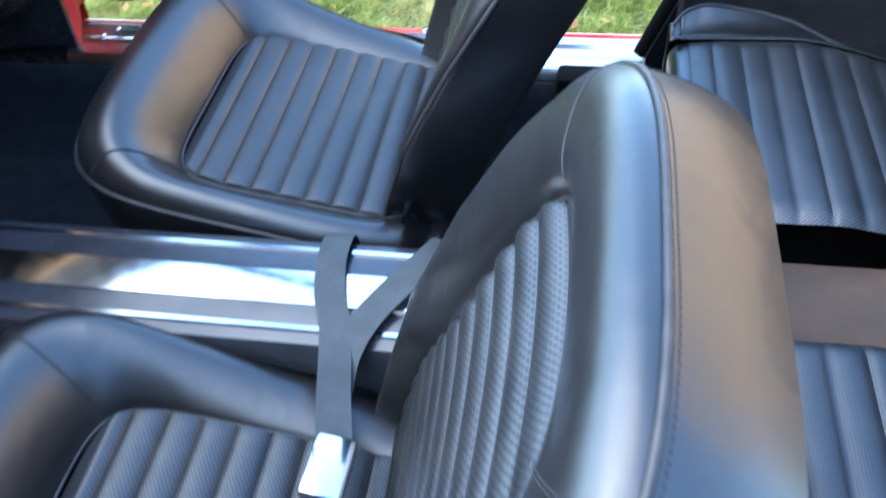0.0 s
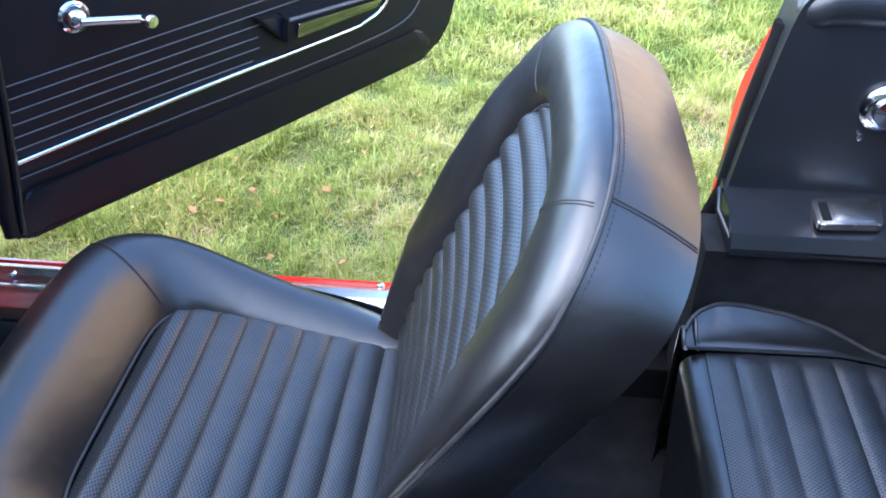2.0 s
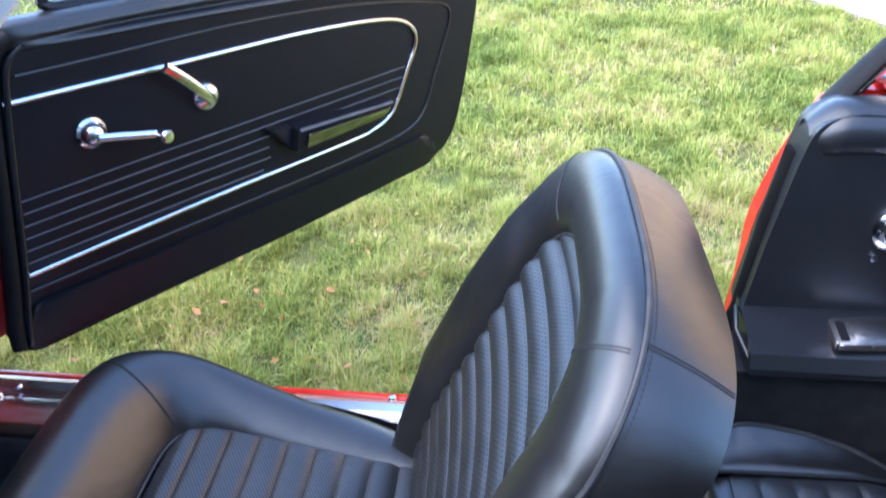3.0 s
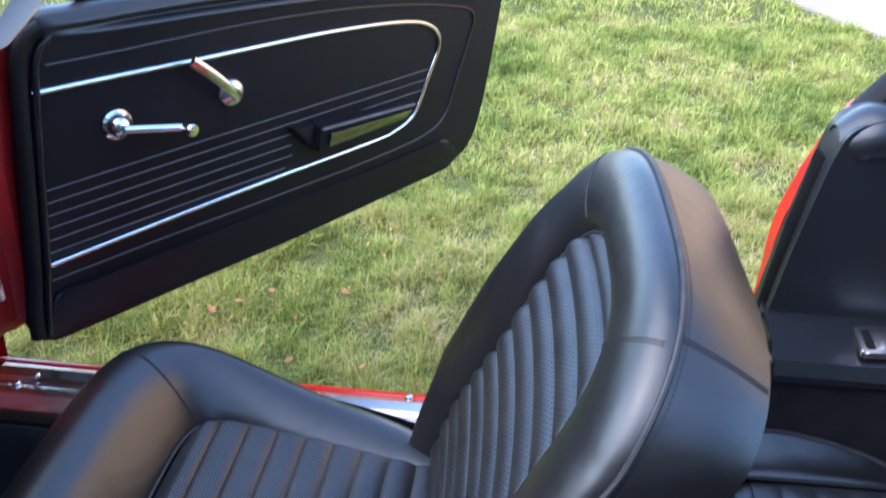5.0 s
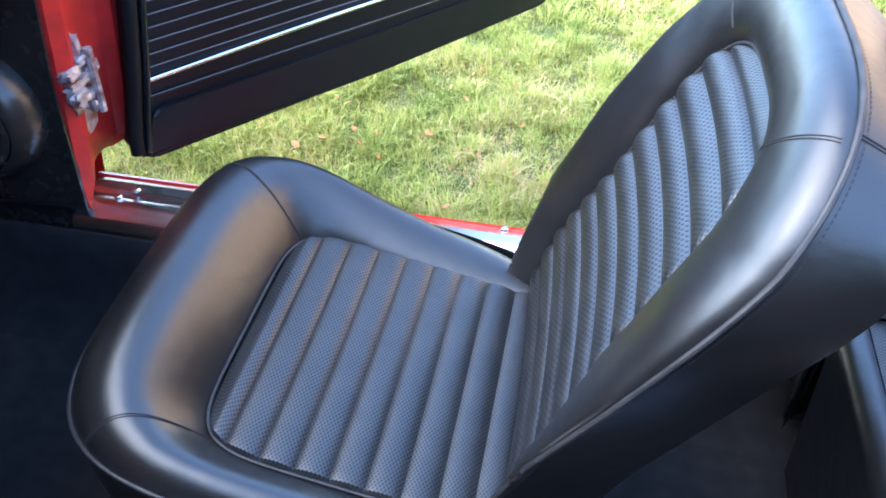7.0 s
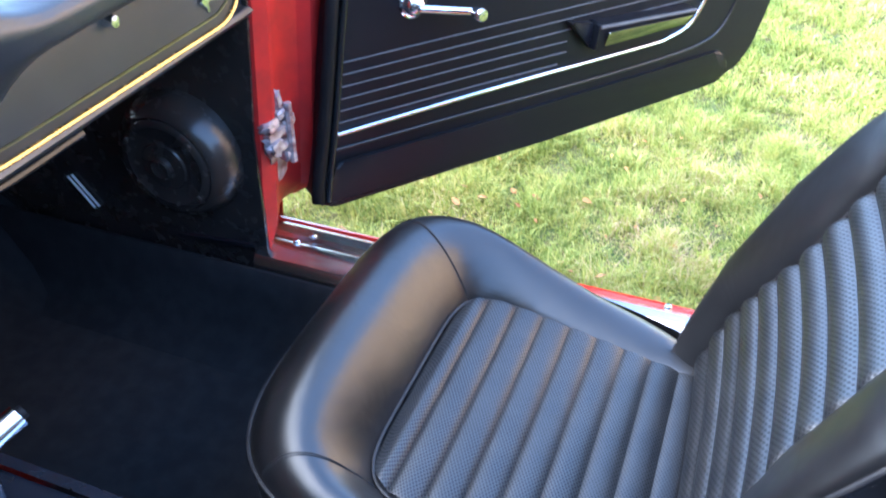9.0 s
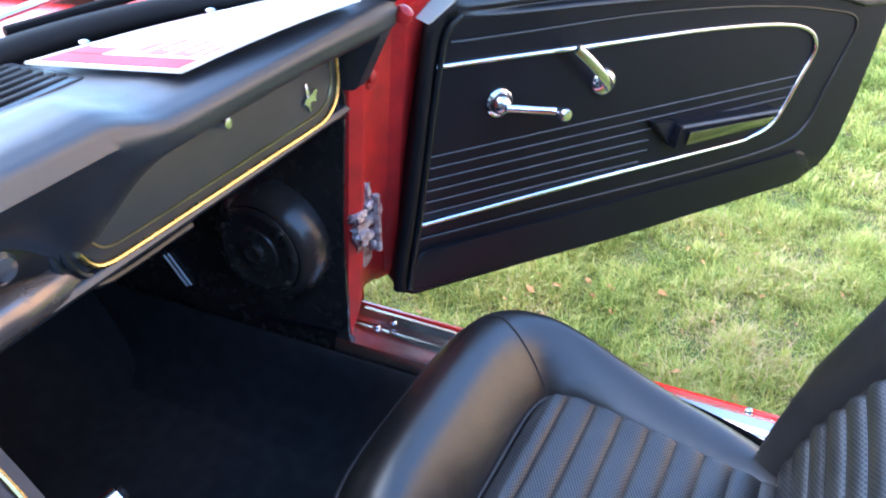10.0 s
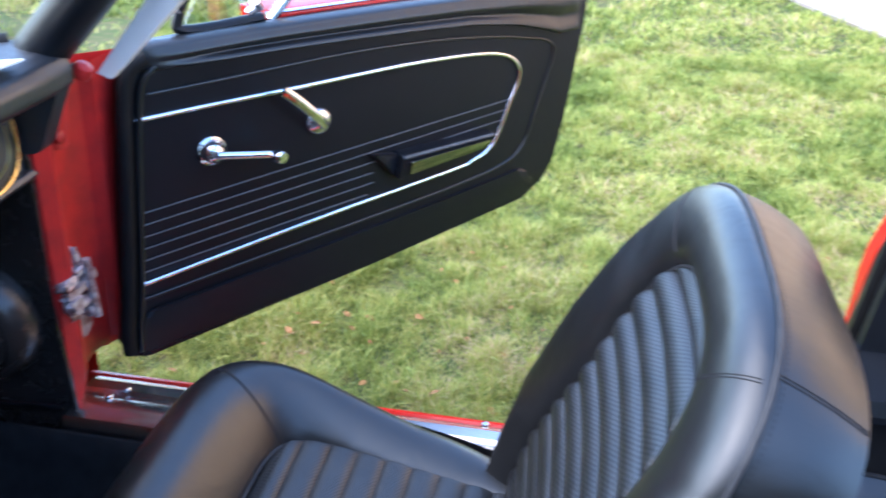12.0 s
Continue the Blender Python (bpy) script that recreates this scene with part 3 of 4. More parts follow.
armrest = part("pull_pocket", prism(rounded([(0.565, 0.586), (0.815, 0.588), (0.838, 0.622), (0.575, 0.640)], 0.006), 0.0, 0.034, DOOR, 0.005), PLASTIC, car_door, "black pull pocket")
part("pocket_wedge", prism(rounded([(0.512, 0.652), (0.574, 0.638), (0.568, 0.588)], 0.004), 0.0, 0.017, DOOR, 0.004), PLASTIC, armrest)
part("pocket_rim", tube([dp(0.577, 0.634, 0.034), dp(0.700, 0.627, 0.034), dp(0.832, 0.619, 0.034)], 0.004, seg=8), LINE, armrest, "grey upper rim")
part("pocket_plate", prism(rounded([(0.590, -0.016), (0.805, -0.014), (0.822, 0.004), (0.592, 0.016)], 0.004), -0.001, 0.001, DOOR @ Matrix.Translation((0, 0.608, 0.0385)) @ Matrix.Rotation(radians(14), 4, "X"), 0.0005), PLATE, armrest, "dull polished metal plate")

ventw = part("vent_window", tube(smooth_path([dp(0.32, 0.958, -0.03), dp(0.22, 0.958, -0.03), dp(0.165, 0.964, -0.03), dp(0.165, 0.985, -0.03), dp(0.19, 1.03, -0.03), dp(0.25, 1.12, -0.03), dp(0.30, 1.19, -0.03)], 5), 0.012, seg=10, flat=0.8), PLASTIC, car_door, "black vent window frame")
part("vent_frame", tube(smooth_path([dp(0.135, 0.955, -0.012), dp(0.145, 0.945, -0.012), dp(0.2, 0.942, -0.012), dp(0.35, 0.933, -0.012)], 5), 0.0035, seg=8), CHROME, ventw, "thin chrome strip")
part("vent_post", tube([dp(0.335, 0.95, -0.03), dp(0.375, 0.985, -0.03), dp(0.50, 1.12, -0.03)], 0.009, seg=8), CHROME, ventw, "chrome vent post")
part("vent_glass", prism([(0.17, 0.965), (0.335, 0.965), (0.49, 1.12), (0.31, 1.18)], -0.033, -0.029, DOOR), GLASS, ventw)
part("vent_latch", tube([dp(0.29, 0.975, -0.02), dp(0.30, 0.985, 0.0), dp(0.285, 1.0, 0.012)], 0.008, seg=8), CHROME, ventw)
part("belt_strip", tube([dp(0.33, 0.962, -0.035), dp(0.7, 0.945, -0.035), dp(1.16, 0.915, -0.035)], 0.0035, seg=8), CHROME, car_door, "chrome belt strip")
part("belt_ledge", prism([(0.33, 0.93), (1.16, 0.88), (1.165, 0.917), (0.33, 0.962)], -0.13, -0.05, DOOR, 0.012, 3), RED, car_door, "red painted ledge")


# unseen shut copy of the door, added to darken the seat side's reflections
DOOR_SHUT = Matrix(((1, 0, 0, 0.094), (0, 0, 1, -0.715), (0, 1, 0, 0), (0, 0, 0, 1)))
unseen_driver_door = copy_thing(car_door, DOOR_SHUT @ DOOR.inverted() @ Matrix.Translation((0.55, 1.3, 0.39)))
tagged(unseen_driver_door, "unseen closed car door beside the driver seat, added to darken reflections")


# ---- the car's body ----
car = thing("convertible_car", (0.6, 0.03, 0.0), "red open convertible with black interior parked on the lawn", "car")
part("floor_carpet", sweep([(-0.42, 0.20), (-0.62, 0.34), (-0.72, 0.62), (-0.74, 0.62), (-0.66, 0.30), (-0.45, 0.17), (1.75, 0.17), (1.75, 0.2)], -0.66, 0.72, "y"), CARPET, car, "black carpet")
# sills
SILL = [(0.630, 0.20), (0.632, 0.312), (0.640, 0.350), (0.648, 0.360), (0.668, 0.362), (0.674, 0.366), (0.70, 0.366), (0.706, 0.362), (0.714, 0.362), (0.72, 0.368), (0.742, 0.368), (0.748, 0.362), (0.762, 0.358), (0.764, 0.346), (0.764, 0.20)]
part("sill_plate", sweep(SILL, 0.0, 1.20), ALU, car, "ribbed scuffed metal sill plate")
part("rocker", sweep([(0.7645, 0.18), (0.7645, 0.356), (0.768, 0.360), (0.776, 0.358), (0.784, 0.346), (0.800, 0.32), (0.815, 0.26), (0.80, 0.19)], -0.02, 1.3), RED, car, "red rocker panel")
for x, y in ((0.0, 0.70), (0.058, 0.70), (0.08, 0.725), (0.205, 0.728), (0.73, 0.755)):
    part("sill_bolt", lathe([(0.0075, 0), (0.0075, 0.003), (0.005, 0.006), (0.001, 0.0065)], Matrix.Translation((x, y, 0.366)), 12), CHROME, car)
part("sill_plate", sweep([(-0.58 - (a - 0.640), b) for a, b in SILL], 0.0, 1.20), ALU, car)
part("rocker", sweep([(-0.704, 0.18), (-0.704, 0.347), (-0.74, 0.32), (-0.755, 0.26), (-0.74, 0.19)], -0.04, 1.3), RED, car)
part("inner_sill", sweep([(0.6295, 0.19), (0.6295, 0.343), (0.622, 0.345), (0.612, 0.338), (0.598, 0.30), (0.575, 0.25), (0.545, 0.215), (0.50, 0.2005), (0.50, 0.19)], -0.60, 1.25), CARPET, car, "black carpeted inner sill")

# kick panel, speaker and hinge pillar
part("kick_panel", prism(rounded([(-0.75, 0.20), (0.005, 0.20), (0.02, 0.36), (0.03, 0.6), (0.06, 0.86), (-0.75, 0.86)], 0.02), 0, 0.02, Matrix(((1, 0, 0, 0), (0, 0, 1, 0.66), (0, 1, 0, 0), (0, 0, 0, 1)))), KICK, car, "glossy black kick panel with brown sheen in its colour")
SPK = Matrix.Translation((-0.116, 0.66, 0.550)) @ Matrix.Rotation(radians(90), 4, "X") @ Matrix.Diagonal((0.9, 0.9, 1, 1))
speaker = part("vent_pod", lathe([(0.131, 0), (0.129, 0.016), (0.124, 0.032), (0.116, 0.046), (0.106, 0.055), (0.100, 0.057), (0.0975, 0.055), (0.0965, 0.048)], SPK, 56), KICK, car, "glossy black round vent housing")
cover = part("vent_cover", lathe([(0.096, 0.046), (0.096, 0.0585), (0.093, 0.061), (0.082, 0.0615), (0.080, 0.060), (0.050, 0.060), (0.047, 0.063), (0.030, 0.064), (0.001, 0.064)], SPK, 48), KICK, speaker, "flat black vent cover")
part("vent_knob", lathe([(0.023, 0.063), (0.022, 0.071), (0.018, 0.074), (0.014, 0.071), (0.001, 0.070)], SPK, 24), KICK, cover)
for ang in (40, 150, 215, 320):
    part("cover_screw", lathe([(0.006, 0.061), (0.006, 0.0635), (0.001, 0.065)], SPK @ Matrix.Translation((0.087 * math.cos(radians(ang)), 0.087 * math.sin(radians(ang)), 0)), 10), STEEL, cover)
part("kick_trim", tube([(-0.17, 0.654, 0.356), (-0.08, 0.654, 0.366), (0.0, 0.654, 0.373)], 0.008, seg=10, flat=0.5, up=(0, 1, 0)), GLOSS, car, "black flat trim bar along the kick panel")
for d in (0.0, 0.012):
    part("edge_bar", tube([(-0.410 + d, 0.655, 0.434 + d * 0.5), (-0.364 + d, 0.655, 0.371 + d * 0.5)], 0.0026, seg=8), SKYWHITE, car, "thin metal edge with its gleam painted white")
PIL = [(0.006, 0.6625), (0.022, 0.667), (0.034, 0.690), (0.033, 0.700), (0.018, 0.714), (0.017, 0.755), (0.030, 0.785), (0.048, 0.80), (0.048, 0.826), (0.060, 0.868), (-0.10, 0.70), (-0.10, 0.664)]
PILZ = [(0.352, -0.042), (0.375, -0.028), (0.40, -0.012), (0.44, 0.0), (0.62, 0.018), (0.80, 0.036), (0.955, 0.0515)]


def pillar_at(u, v):
    x, y = PIL[round(u * len(PIL)) % len(PIL)]
    z, dx = PILZ[round(v * (len(PILZ) - 1))]
    k = min(1.0, max(0.0, (y - 0.668) / 0.04)) if dx < 0 else 1.0
    lift = 0.05 * min(1.0, max(0.0, (y - 0.70) / 0.08)) * max(0.0, 1 - (z - 0.352) / 0.09)
    return Vector((x + dx * (k if x > -0.05 else 0.0), y, z + lift))


pillar = part("hinge_pillar", grid(pillar_at, len(PIL), len(PILZ) - 1, wrap=True), REDJAMB, car, "worn red painted door pillar", sharp=25)


def lump(bm, cx, cy, cz, sx, sy, sz, rng):
    """A crumpled block of greasy metal."""
    bmesh.ops.create_cube(bm, size=1)
    bmesh.ops.subdivide_edges(bm, edges=bm.edges[:], cuts=3, use_grid_fill=True)
    for v in bm.verts:
        d = v.co.normalized() * 0.62
        q = v.co.lerp(d, 0.45) + Vector([rng.uniform(-0.12, 0.12) for _ in range(3)])
        v.co = Vector((cx + sx * q.x, cy + sy * q.y, cz + sz * q.z))


def door_hinge(z):
    rng = random.Random(4)
    bm = bmesh.new()
    lump(bm, 0.036, 0.708, z, 0.022, 0.052, 0.095, rng)
    body = part("door_hinge", bm, GREASE, pillar, "greasy worn door hinge", sharp=30)
    for dy, dz, sy, sz in ((-0.030, 0.028, 0.046, 0.024), (0.012, 0.040, 0.050, 0.020), (-0.012, 0.004, 0.066, 0.022), (0.030, 0.010, 0.042, 0.026), (-0.030, -0.020, 0.040, 0.034), (0.006, -0.030, 0.052, 0.024), (0.016, -0.056, 0.030, 0.028), (0.006, 0.070, 0.016, 0.044)):
        bm = bmesh.new()
        lump(bm, 0.047 + rng.uniform(-0.005, 0.006), 0.708 + 0.85 * dy, z + 0.85 * dz, 0.022, 0.8 * sy, 0.72 * sz, rng)
        part("hinge_leaf", bm, GREASE, body, sharp=30)
    part("hinge_pin", tube([(0.062, 0.722, z - 0.062), (0.063, 0.724, z + 0.050)], 0.007), GREASE, body)


door_hinge(0.592)
bracket = part("hinge_bracket", prism(rounded([(0.700, 0.845), (0.735, 0.835), (0.765, 0.925), (0.75, 0.935)], 0.008), 0.03, 0.075, Matrix(((0, 0, 1, 0), (1, 0, 0, 0), (0, 1, 0, 0), (0, 0, 0, 1))), 0.006), REDJAMB, pillar, "red upper hinge bracket")
part("hinge_bolt", lathe([(0.011, 0), (0.011, 0.006), (0.006, 0.009), (0.001, 0.0095)], Matrix.Translation((0.075, 0.715, 0.862)) @ Matrix.Rotation(radians(90), 4, "Y"), 8), REDJAMB, bracket)
part("rubber_stop", lathe([(0.014, 0), (0.016, 0.008), (0.012, 0.018), (0.001, 0.022)], Matrix.Translation((0.135, 0.715, 0.962)) @ Matrix.Rotation(radians(40), 4, "Y"), 16), REDJAMB, pillar, "small red rubber stop")
smear = [(0.690, 0.50), (0.700, 0.485), (0.722, 0.49), (0.735, 0.50), (0.738, 0.56), (0.73, 0.60), (0.722, 0.655), (0.712, 0.66), (0.708, 0.61), (0.694, 0.585), (0.69, 0.54)]
bm = prism(smear, 0.0, 0.003)
for vtx in bm.verts:
    y, z, h = vtx.co
    vtx.co = (0.024 + (y - 0.70) * 0.1 + h + 0.085 * max(0.0, z - 0.42), y, z)
part("grease_smear", bm, GREASE, pillar, "pale grease smear")

# ---- console between the seats ----
console = part("console_base", sweep([(-0.113, 0.2), (-0.110, 0.45), (-0.103, 0.464), (-0.075, 0.471), (-0.018, 0.475), (0.04, 0.471), (0.070, 0.464), (0.078, 0.45), (0.083, 0.2)], -0.03, 1.06), CONSOLE, car, "dark glossy console")
part("console_inlay", sweep([(-0.050, 0.472), (-0.050, 0.4775), (-0.023, 0.479), (0.004, 0.4775), (0.004, 0.472)], 0.14, 0.88), INLAY, console, "polished metal inlay")
for y in (-0.0845, 0.048):
    part("console_rail", sweep([(y - 0.004, 0.464), (y - 0.003, 0.4735), (y + 0.003, 0.4735), (y + 0.004, 0.464)], -0.02, 1.055), CHROME, console, "thin bright rail")
RISE = [(-0.03, 0.42), (-0.05, 0.45), (-0.07, 0.48), (-0.10, 0.518), (-0.18, 0.605), (-0.30, 0.735), (-0.36, 0.80)]
part("console_riser", prism(RISE + [(-0.45, 0.80), (-0.45, 0.2), (-0.03, 0.2)], -0.068, 0.068, Matrix(((1, 0, 0, 0), (0, 0, 1, 0), (0, 1, 0, 0), (0, 0, 0, 1))), 0.004), BAND, console, "grey console face rising to the dashboard")
part("console_edge", tube([(x + 0.001, 0.046, z + 0.001) for x, z in RISE[1:]], 0.0055, seg=8), GOLD, console, "thin brass edge strip")
part("console_edge", tube([(x + 0.001, -0.046, z + 0.001) for x, z in RISE[1:]], 0.0055, seg=8), GOLD, console)
shifter = part("gear_lever", tube([(0.085, 0.0, 0.47), (0.11, -0.01, 0.56), (0.146, -0.04, 0.648)], 0.007, seg=12), CHROME, console, "chrome gear lever")
grip = part("lever_grip", tube([(0.138, -0.092, 0.640), (0.140, -0.088, 0.641), (0.171, 0.006, 0.664), (0.1715, 0.008, 0.6645)], 0.0125, seg=20), CHROME, shifter, "polished cylindrical grip")
part("grip_button", tube([(0.1715, 0.008, 0.6645), (0.1735, 0.0145, 0.666)], 0.007, seg=14), RUBBER, grip, "black push button")

# seat belts
belt = thing("seat_belt", (0.76, -0.03, 0.476), "grey webbing seat belt draped across the console", "seat belt")


def strap(pts, width, name="webbing"):
    path = smooth_path(pts, 8)
    wide = []
    for i, p in enumerate(path):
        t = (path[min(i + 1, len(path) - 1)] - path[max(i - 1, 0)]).normalized()
        wide.append((p, t.cross(Vector((0, 0, 1))).normalized() * width / 2))
    n = len(wide) - 1

    def fn(u, v):
        p, s = wide[round(u * n)]
        k = v * 4
        e = (-1, 1, 1, -1, -1)[round(k) % 5]
        up = (1, 1, -1, -1, 1)[round(k) % 5]
        return p + s * e + Vector((0, 0, 0.0011 * up))

    return part(name, grid(fn, n, 4), GREY, belt)


strap([(0.733, 0.094, 0.40), (0.733, 0.090, 0.452), (0.733, 0.072, 0.477), (0.735, 0.02, 0.484), (0.748, -0.04, 0.486), (0.765, -0.085, 0.482), (0.775, -0.13, 0.478), (0.790, -0.19, 0.49), (0.810, -0.26, 0.506)], 0.040)
strap([(0.885, 0.094, 0.40), (0.885, 0.090, 0.455), (0.880, 0.07, 0.479), (0.862, 0.03, 0.488), (0.832, -0.02, 0.489), (0.80, -0.075, 0.483), (0.785, -0.125, 0.476), (0.785, -0.17, 0.470)], 0.040)
part("buckle", box(0.790, 0.836, -0.330, -0.252, 0.503, 0.521, 0.005), CHROME, belt, "chrome belt buckle", xf=Matrix.Translation((0.813, -0.29, 0.512)) @ Matrix.Rotation(radians(-10), 4, "X") @ Matrix.Rotation(radians(12), 4, "Y") @ Matrix.Translation((-0.813, 0.29, -0.512)))
part("belt_anchor", box(0.80, 0.85, 0.082, 0.098, 0.405, 0.425, 0.004), CHROME, belt)

# ---- dashboard ----


def dash_at(u, v):
    """The dash skin: u across from the driver's side, v round the section."""
    y = -0.60 + 1.29 * u
    k = max(0.0, min(1.0, (0.236 - y) / 0.10))
    k = k * k * (3 - 2 * k)
    fw = -0.188 + 0.21 * min(1.0, abs(y - 0.03) / 0.66) ** 3.6
    k2 = max(0.0, min(1.0, (0.275 - y) / 0.14))
    k2 = k2 * k2 * (3 - 2 * k2)
    low = 0.950 - 0.014 * k2 - 0.072 * math.exp(-(((y - 0.138) / 0.062) ** 2))
    far = max(0.0, min(1.0, (y - 0.44) / 0.24))
    far = far * far * (3 - 2 * far)
    lip = 0.128 + 0.014 * far
    up = 0.026 * k + 0.009 * far

    def blend(a, b):
        return a[0] + (b[0] - a[0]) * k2, a[1] + (b[1] - a[1]) * k2

    sec = [(fw, 0.985), (fw + 0.02, 0.992 + up * 0.2), (fw * 0.4, 1.004), (max(-0.016, fw * 0.4 + 0.01), 1.005 + up * 0.1), (0.05, 1.006 + up), (lip - 0.026, 1.000 + up), (lip - 0.008, 0.991 + up * 0.9), (lip, 0.979 + up * 0.4), blend((lip - 0.003, 0.5 * low + 0.485), (lip - 0.016, 0.966)), blend((lip - 0.014, low), (0.066, low + 0.010)), blend((0.075, low - 0.008), (0.057, low)), (0.054, low - 0.012), (0.050, low - 0.02), (0.048, min(0.845, low - 0.03)), (0.049, 0.832), (0.058, 0.829), (0.062, 0.822), (0.056, 0.814), (0.02, 0.810), (fw + 0.01, 0.81), (fw, 0.85), (fw, 0.985)]
    q = v * (len(sec) - 1)
    i = min(int(q), len(sec) - 2)
    f = q - i
    a, b = sec[i], sec[i + 1]
    return Vector((a[0] + (b[0] - a[0]) * f, y, a[1] + (b[1] - a[1]) * f))


dashboard = part("dashboard", grid(dash_at, 129, 63), PAD, car, "padded black vinyl dashboard", sharp=50)
endcap = [dash_at(1.0, j / 63) for j in range(63)]
part("dash_end", prism([(p.x, p.z) for p in endcap], 0.0, 0.006, Matrix(((1, 0, 0, 0), (0, 0, 1, 0.688), (0, 1, 0, 0), (0, 0, 0, 1)))), VINYL, dashboard)
part("dash_end", prism(rounded([(0.140, 0.985), (0.132, 0.955), (0.080, 0.858), (0.045, 0.853), (0.0, 0.853), (0.0, 0.95)], 0.01), 0.662, 0.694, Matrix(((1, 0, 0, 0), (0, 0, 1, 0), (0, 1, 0, 0), (0, 0, 0, 1))), 0.004), PAD, dashboard)
DY = Matrix(((0, 0, 1, 0.0495), (1, 0, 0, 0), (0, 1, 0, 0), (0, 0, 0, 1)))
GL = rounded([(0.125, 0.93), (0.120, 0.885), (0.145, 0.832), (0.60, 0.826), (0.648, 0.848), (0.650, 0.93)], [0.01, 0.02, 0.025, 0.03, 0.035, 0.01], 6)
glovebox = part("glovebox_door", prism(GL, 0.0, 0.006, DY, 0.003), GLOVE, dashboard, "dark grained glovebox door")
STRIP = [(0.126, 0.862), (0.138, 0.843), (0.155, 0.833), (0.19, 0.830), (0.30, 0.829), (0.45, 0.828), (0.57, 0.827), (0.605, 0.830), (0.632, 0.845), (0.646, 0.872), (0.648, 0.915)]
part("brass_strip", tube(smooth_path([DY @ Vector((a, b, 0.008)) for a, b in STRIP], 5), 0.0036, seg=8, up=(1, 0, 0)), GOLD, glovebox, "shiny brass edge strip")
part("thin_strip", tube(smooth_path([DY @ Vector((0.140 + (a - 0.122) * 0.935, 0.90 + (b - 0.90) * 0.76, 0.007)) for a, b in STRIP], 5), 0.0018, seg=6, up=(1, 0, 0)), DULLBRASS, glovebox)
part("latch_knob", lathe([(0.009, 0), (0.009, 0.012), (0.007, 0.018), (0.001, 0.019)], Matrix.Translation((0.054, 0.376, 0.917)) @ Matrix.Rotation(radians(90), 4, "Y"), 18), CHROME, glovebox)
emblem = part("emblem_bar", box(0.0555, 0.0585, 0.564, 0.572, 0.855, 0.90, 0.0012), CHROME, glovebox, "small chrome and gold emblem", xf=Matrix.Translation((0.057, 0.568, 0.878)) @ Matrix.Rotation(radians(8), 4, "X") @ Matrix.Translation((-0.057, -0.568, -0.878)))
part("emblem_figure", prism(rounded([(0.550, 0.872), (0.558, 0.880), (0.570, 0.881), (0.582, 0.888), (0.589, 0.884), (0.580, 0.876), (0.584, 0.866), (0.576, 0.871), (0.564, 0.872), (0.556, 0.864), (0.559, 0.873)], 0.002, 2), 0.0085, 0.0115, DY, 0.001, 1), CHROME, emblem)
part("dash_lip", tube([(0.050, -0.6, 0.815), (0.050, 0.652, 0.815)], 0.004, seg=12), PLASTIC, dashboard, "black lower lip")
part("switch_panel", sweep([(0.046, 0.818), (0.058, 0.819), (0.067, 0.824), (0.073, 0.832), (0.075, 0.842), (0.072, 0.853), (0.066, 0.861), (0.057, 0.867), (0.046, 0.869)], -0.58, 0.126, "y", 40, lambda t: (-0.022 * max(0.0, (t - 0.86) / 0.14) ** 1.6, -0.012 * max(0.0, (t - 0.86) / 0.14) ** 1.6)), STEEL, dashboard, "glossy metal lower panel with brown reflection in its colour")
part("switch_plate", box(0.049, 0.0525, -0.58, 0.104, 0.862, 0.934, 0.0015), GLOSS, dashboard, "black switch plate")
part("switch_bezel", lathe([(0.017, 0), (0.017, 0.006), (0.013, 0.012), (0.001, 0.012)], Matrix.Translation((0.050, 0.022, 0.916)) @ Matrix.Rotation(radians(90), 4, "Y") @ Matrix.Diagonal((1.2, 1.2, 0.85, 1)), 20), GLOSS, dashboard)
part("switch_knob", lathe([(0.006, 0.01), (0.006, 0.03), (0.0125, 0.034), (0.0135, 0.046), (0.010, 0.052), (0.001, 0.053)], Matrix.Translation((0.050, 0.022, 0.916)) @ Matrix.Rotation(radians(90), 4, "Y") @ Matrix.Diagonal((1.2, 1.2, 0.85, 1)), 22), CHROME, dashboard, "chrome pull knob")
for i, grow in enumerate((0.012, 0.024)):
    rim = [(0.30, 0.829 - grow), (0.19, 0.829 - grow), (0.155 - 0.4 * grow, 0.832 - 0.9 * grow), (0.135 - 0.8 * grow, 0.843 - 0.6 * grow), (0.124 - grow, 0.862), (0.122 - grow, 0.885)]
    part("glovebox_rim", tube(smooth_path([(0.052 - 0.003 * i, y, z) for y, z in rim], 5), 0.0055, seg=8), GLOSS, dashboard, "rounded black rim")
part("vent_base", box(-0.140, -0.020, -0.30, 0.256, 1.003, 1.0075, 0.002), GLOSS, dashboard, "recessed black vent grille")
for i in range(6):
    part("vent_slat", tube(smooth_path([(-0.132 + 0.019 * i, y, 1.009 - 0.002 * (abs(y + 0.03) > 0.26)) for y in (-0.295, -0.15, 0.0, 0.15, 0.245)], 4), 0.0045, seg=8, flat=0.6), RUBBER, dashboard)
for x, y in ((-0.118, 0.349), (-0.058, 0.522)):
    part("dash_screw", lathe([(0.007, 0), (0.007, 0.003), (0.004, 0.005), (0.001, 0.0052)], Matrix.Translation((x, y, 1.004)), 12), CHROME, dashboard)

# placard lying on the dash: printed face with bars for unreadable lines
placard = thing("placard", (0.03, 0.42, 1.01), "white and red printed placard lying on the dashboard", "sign")
C0, C1, C2, C3 = Vector((-0.103, 0.247, 1.0125)), Vector((0.090, 0.294, 1.0125)), Vector((0.132, 0.612, 1.0145)), Vector((0.015, 0.572, 1.0125))


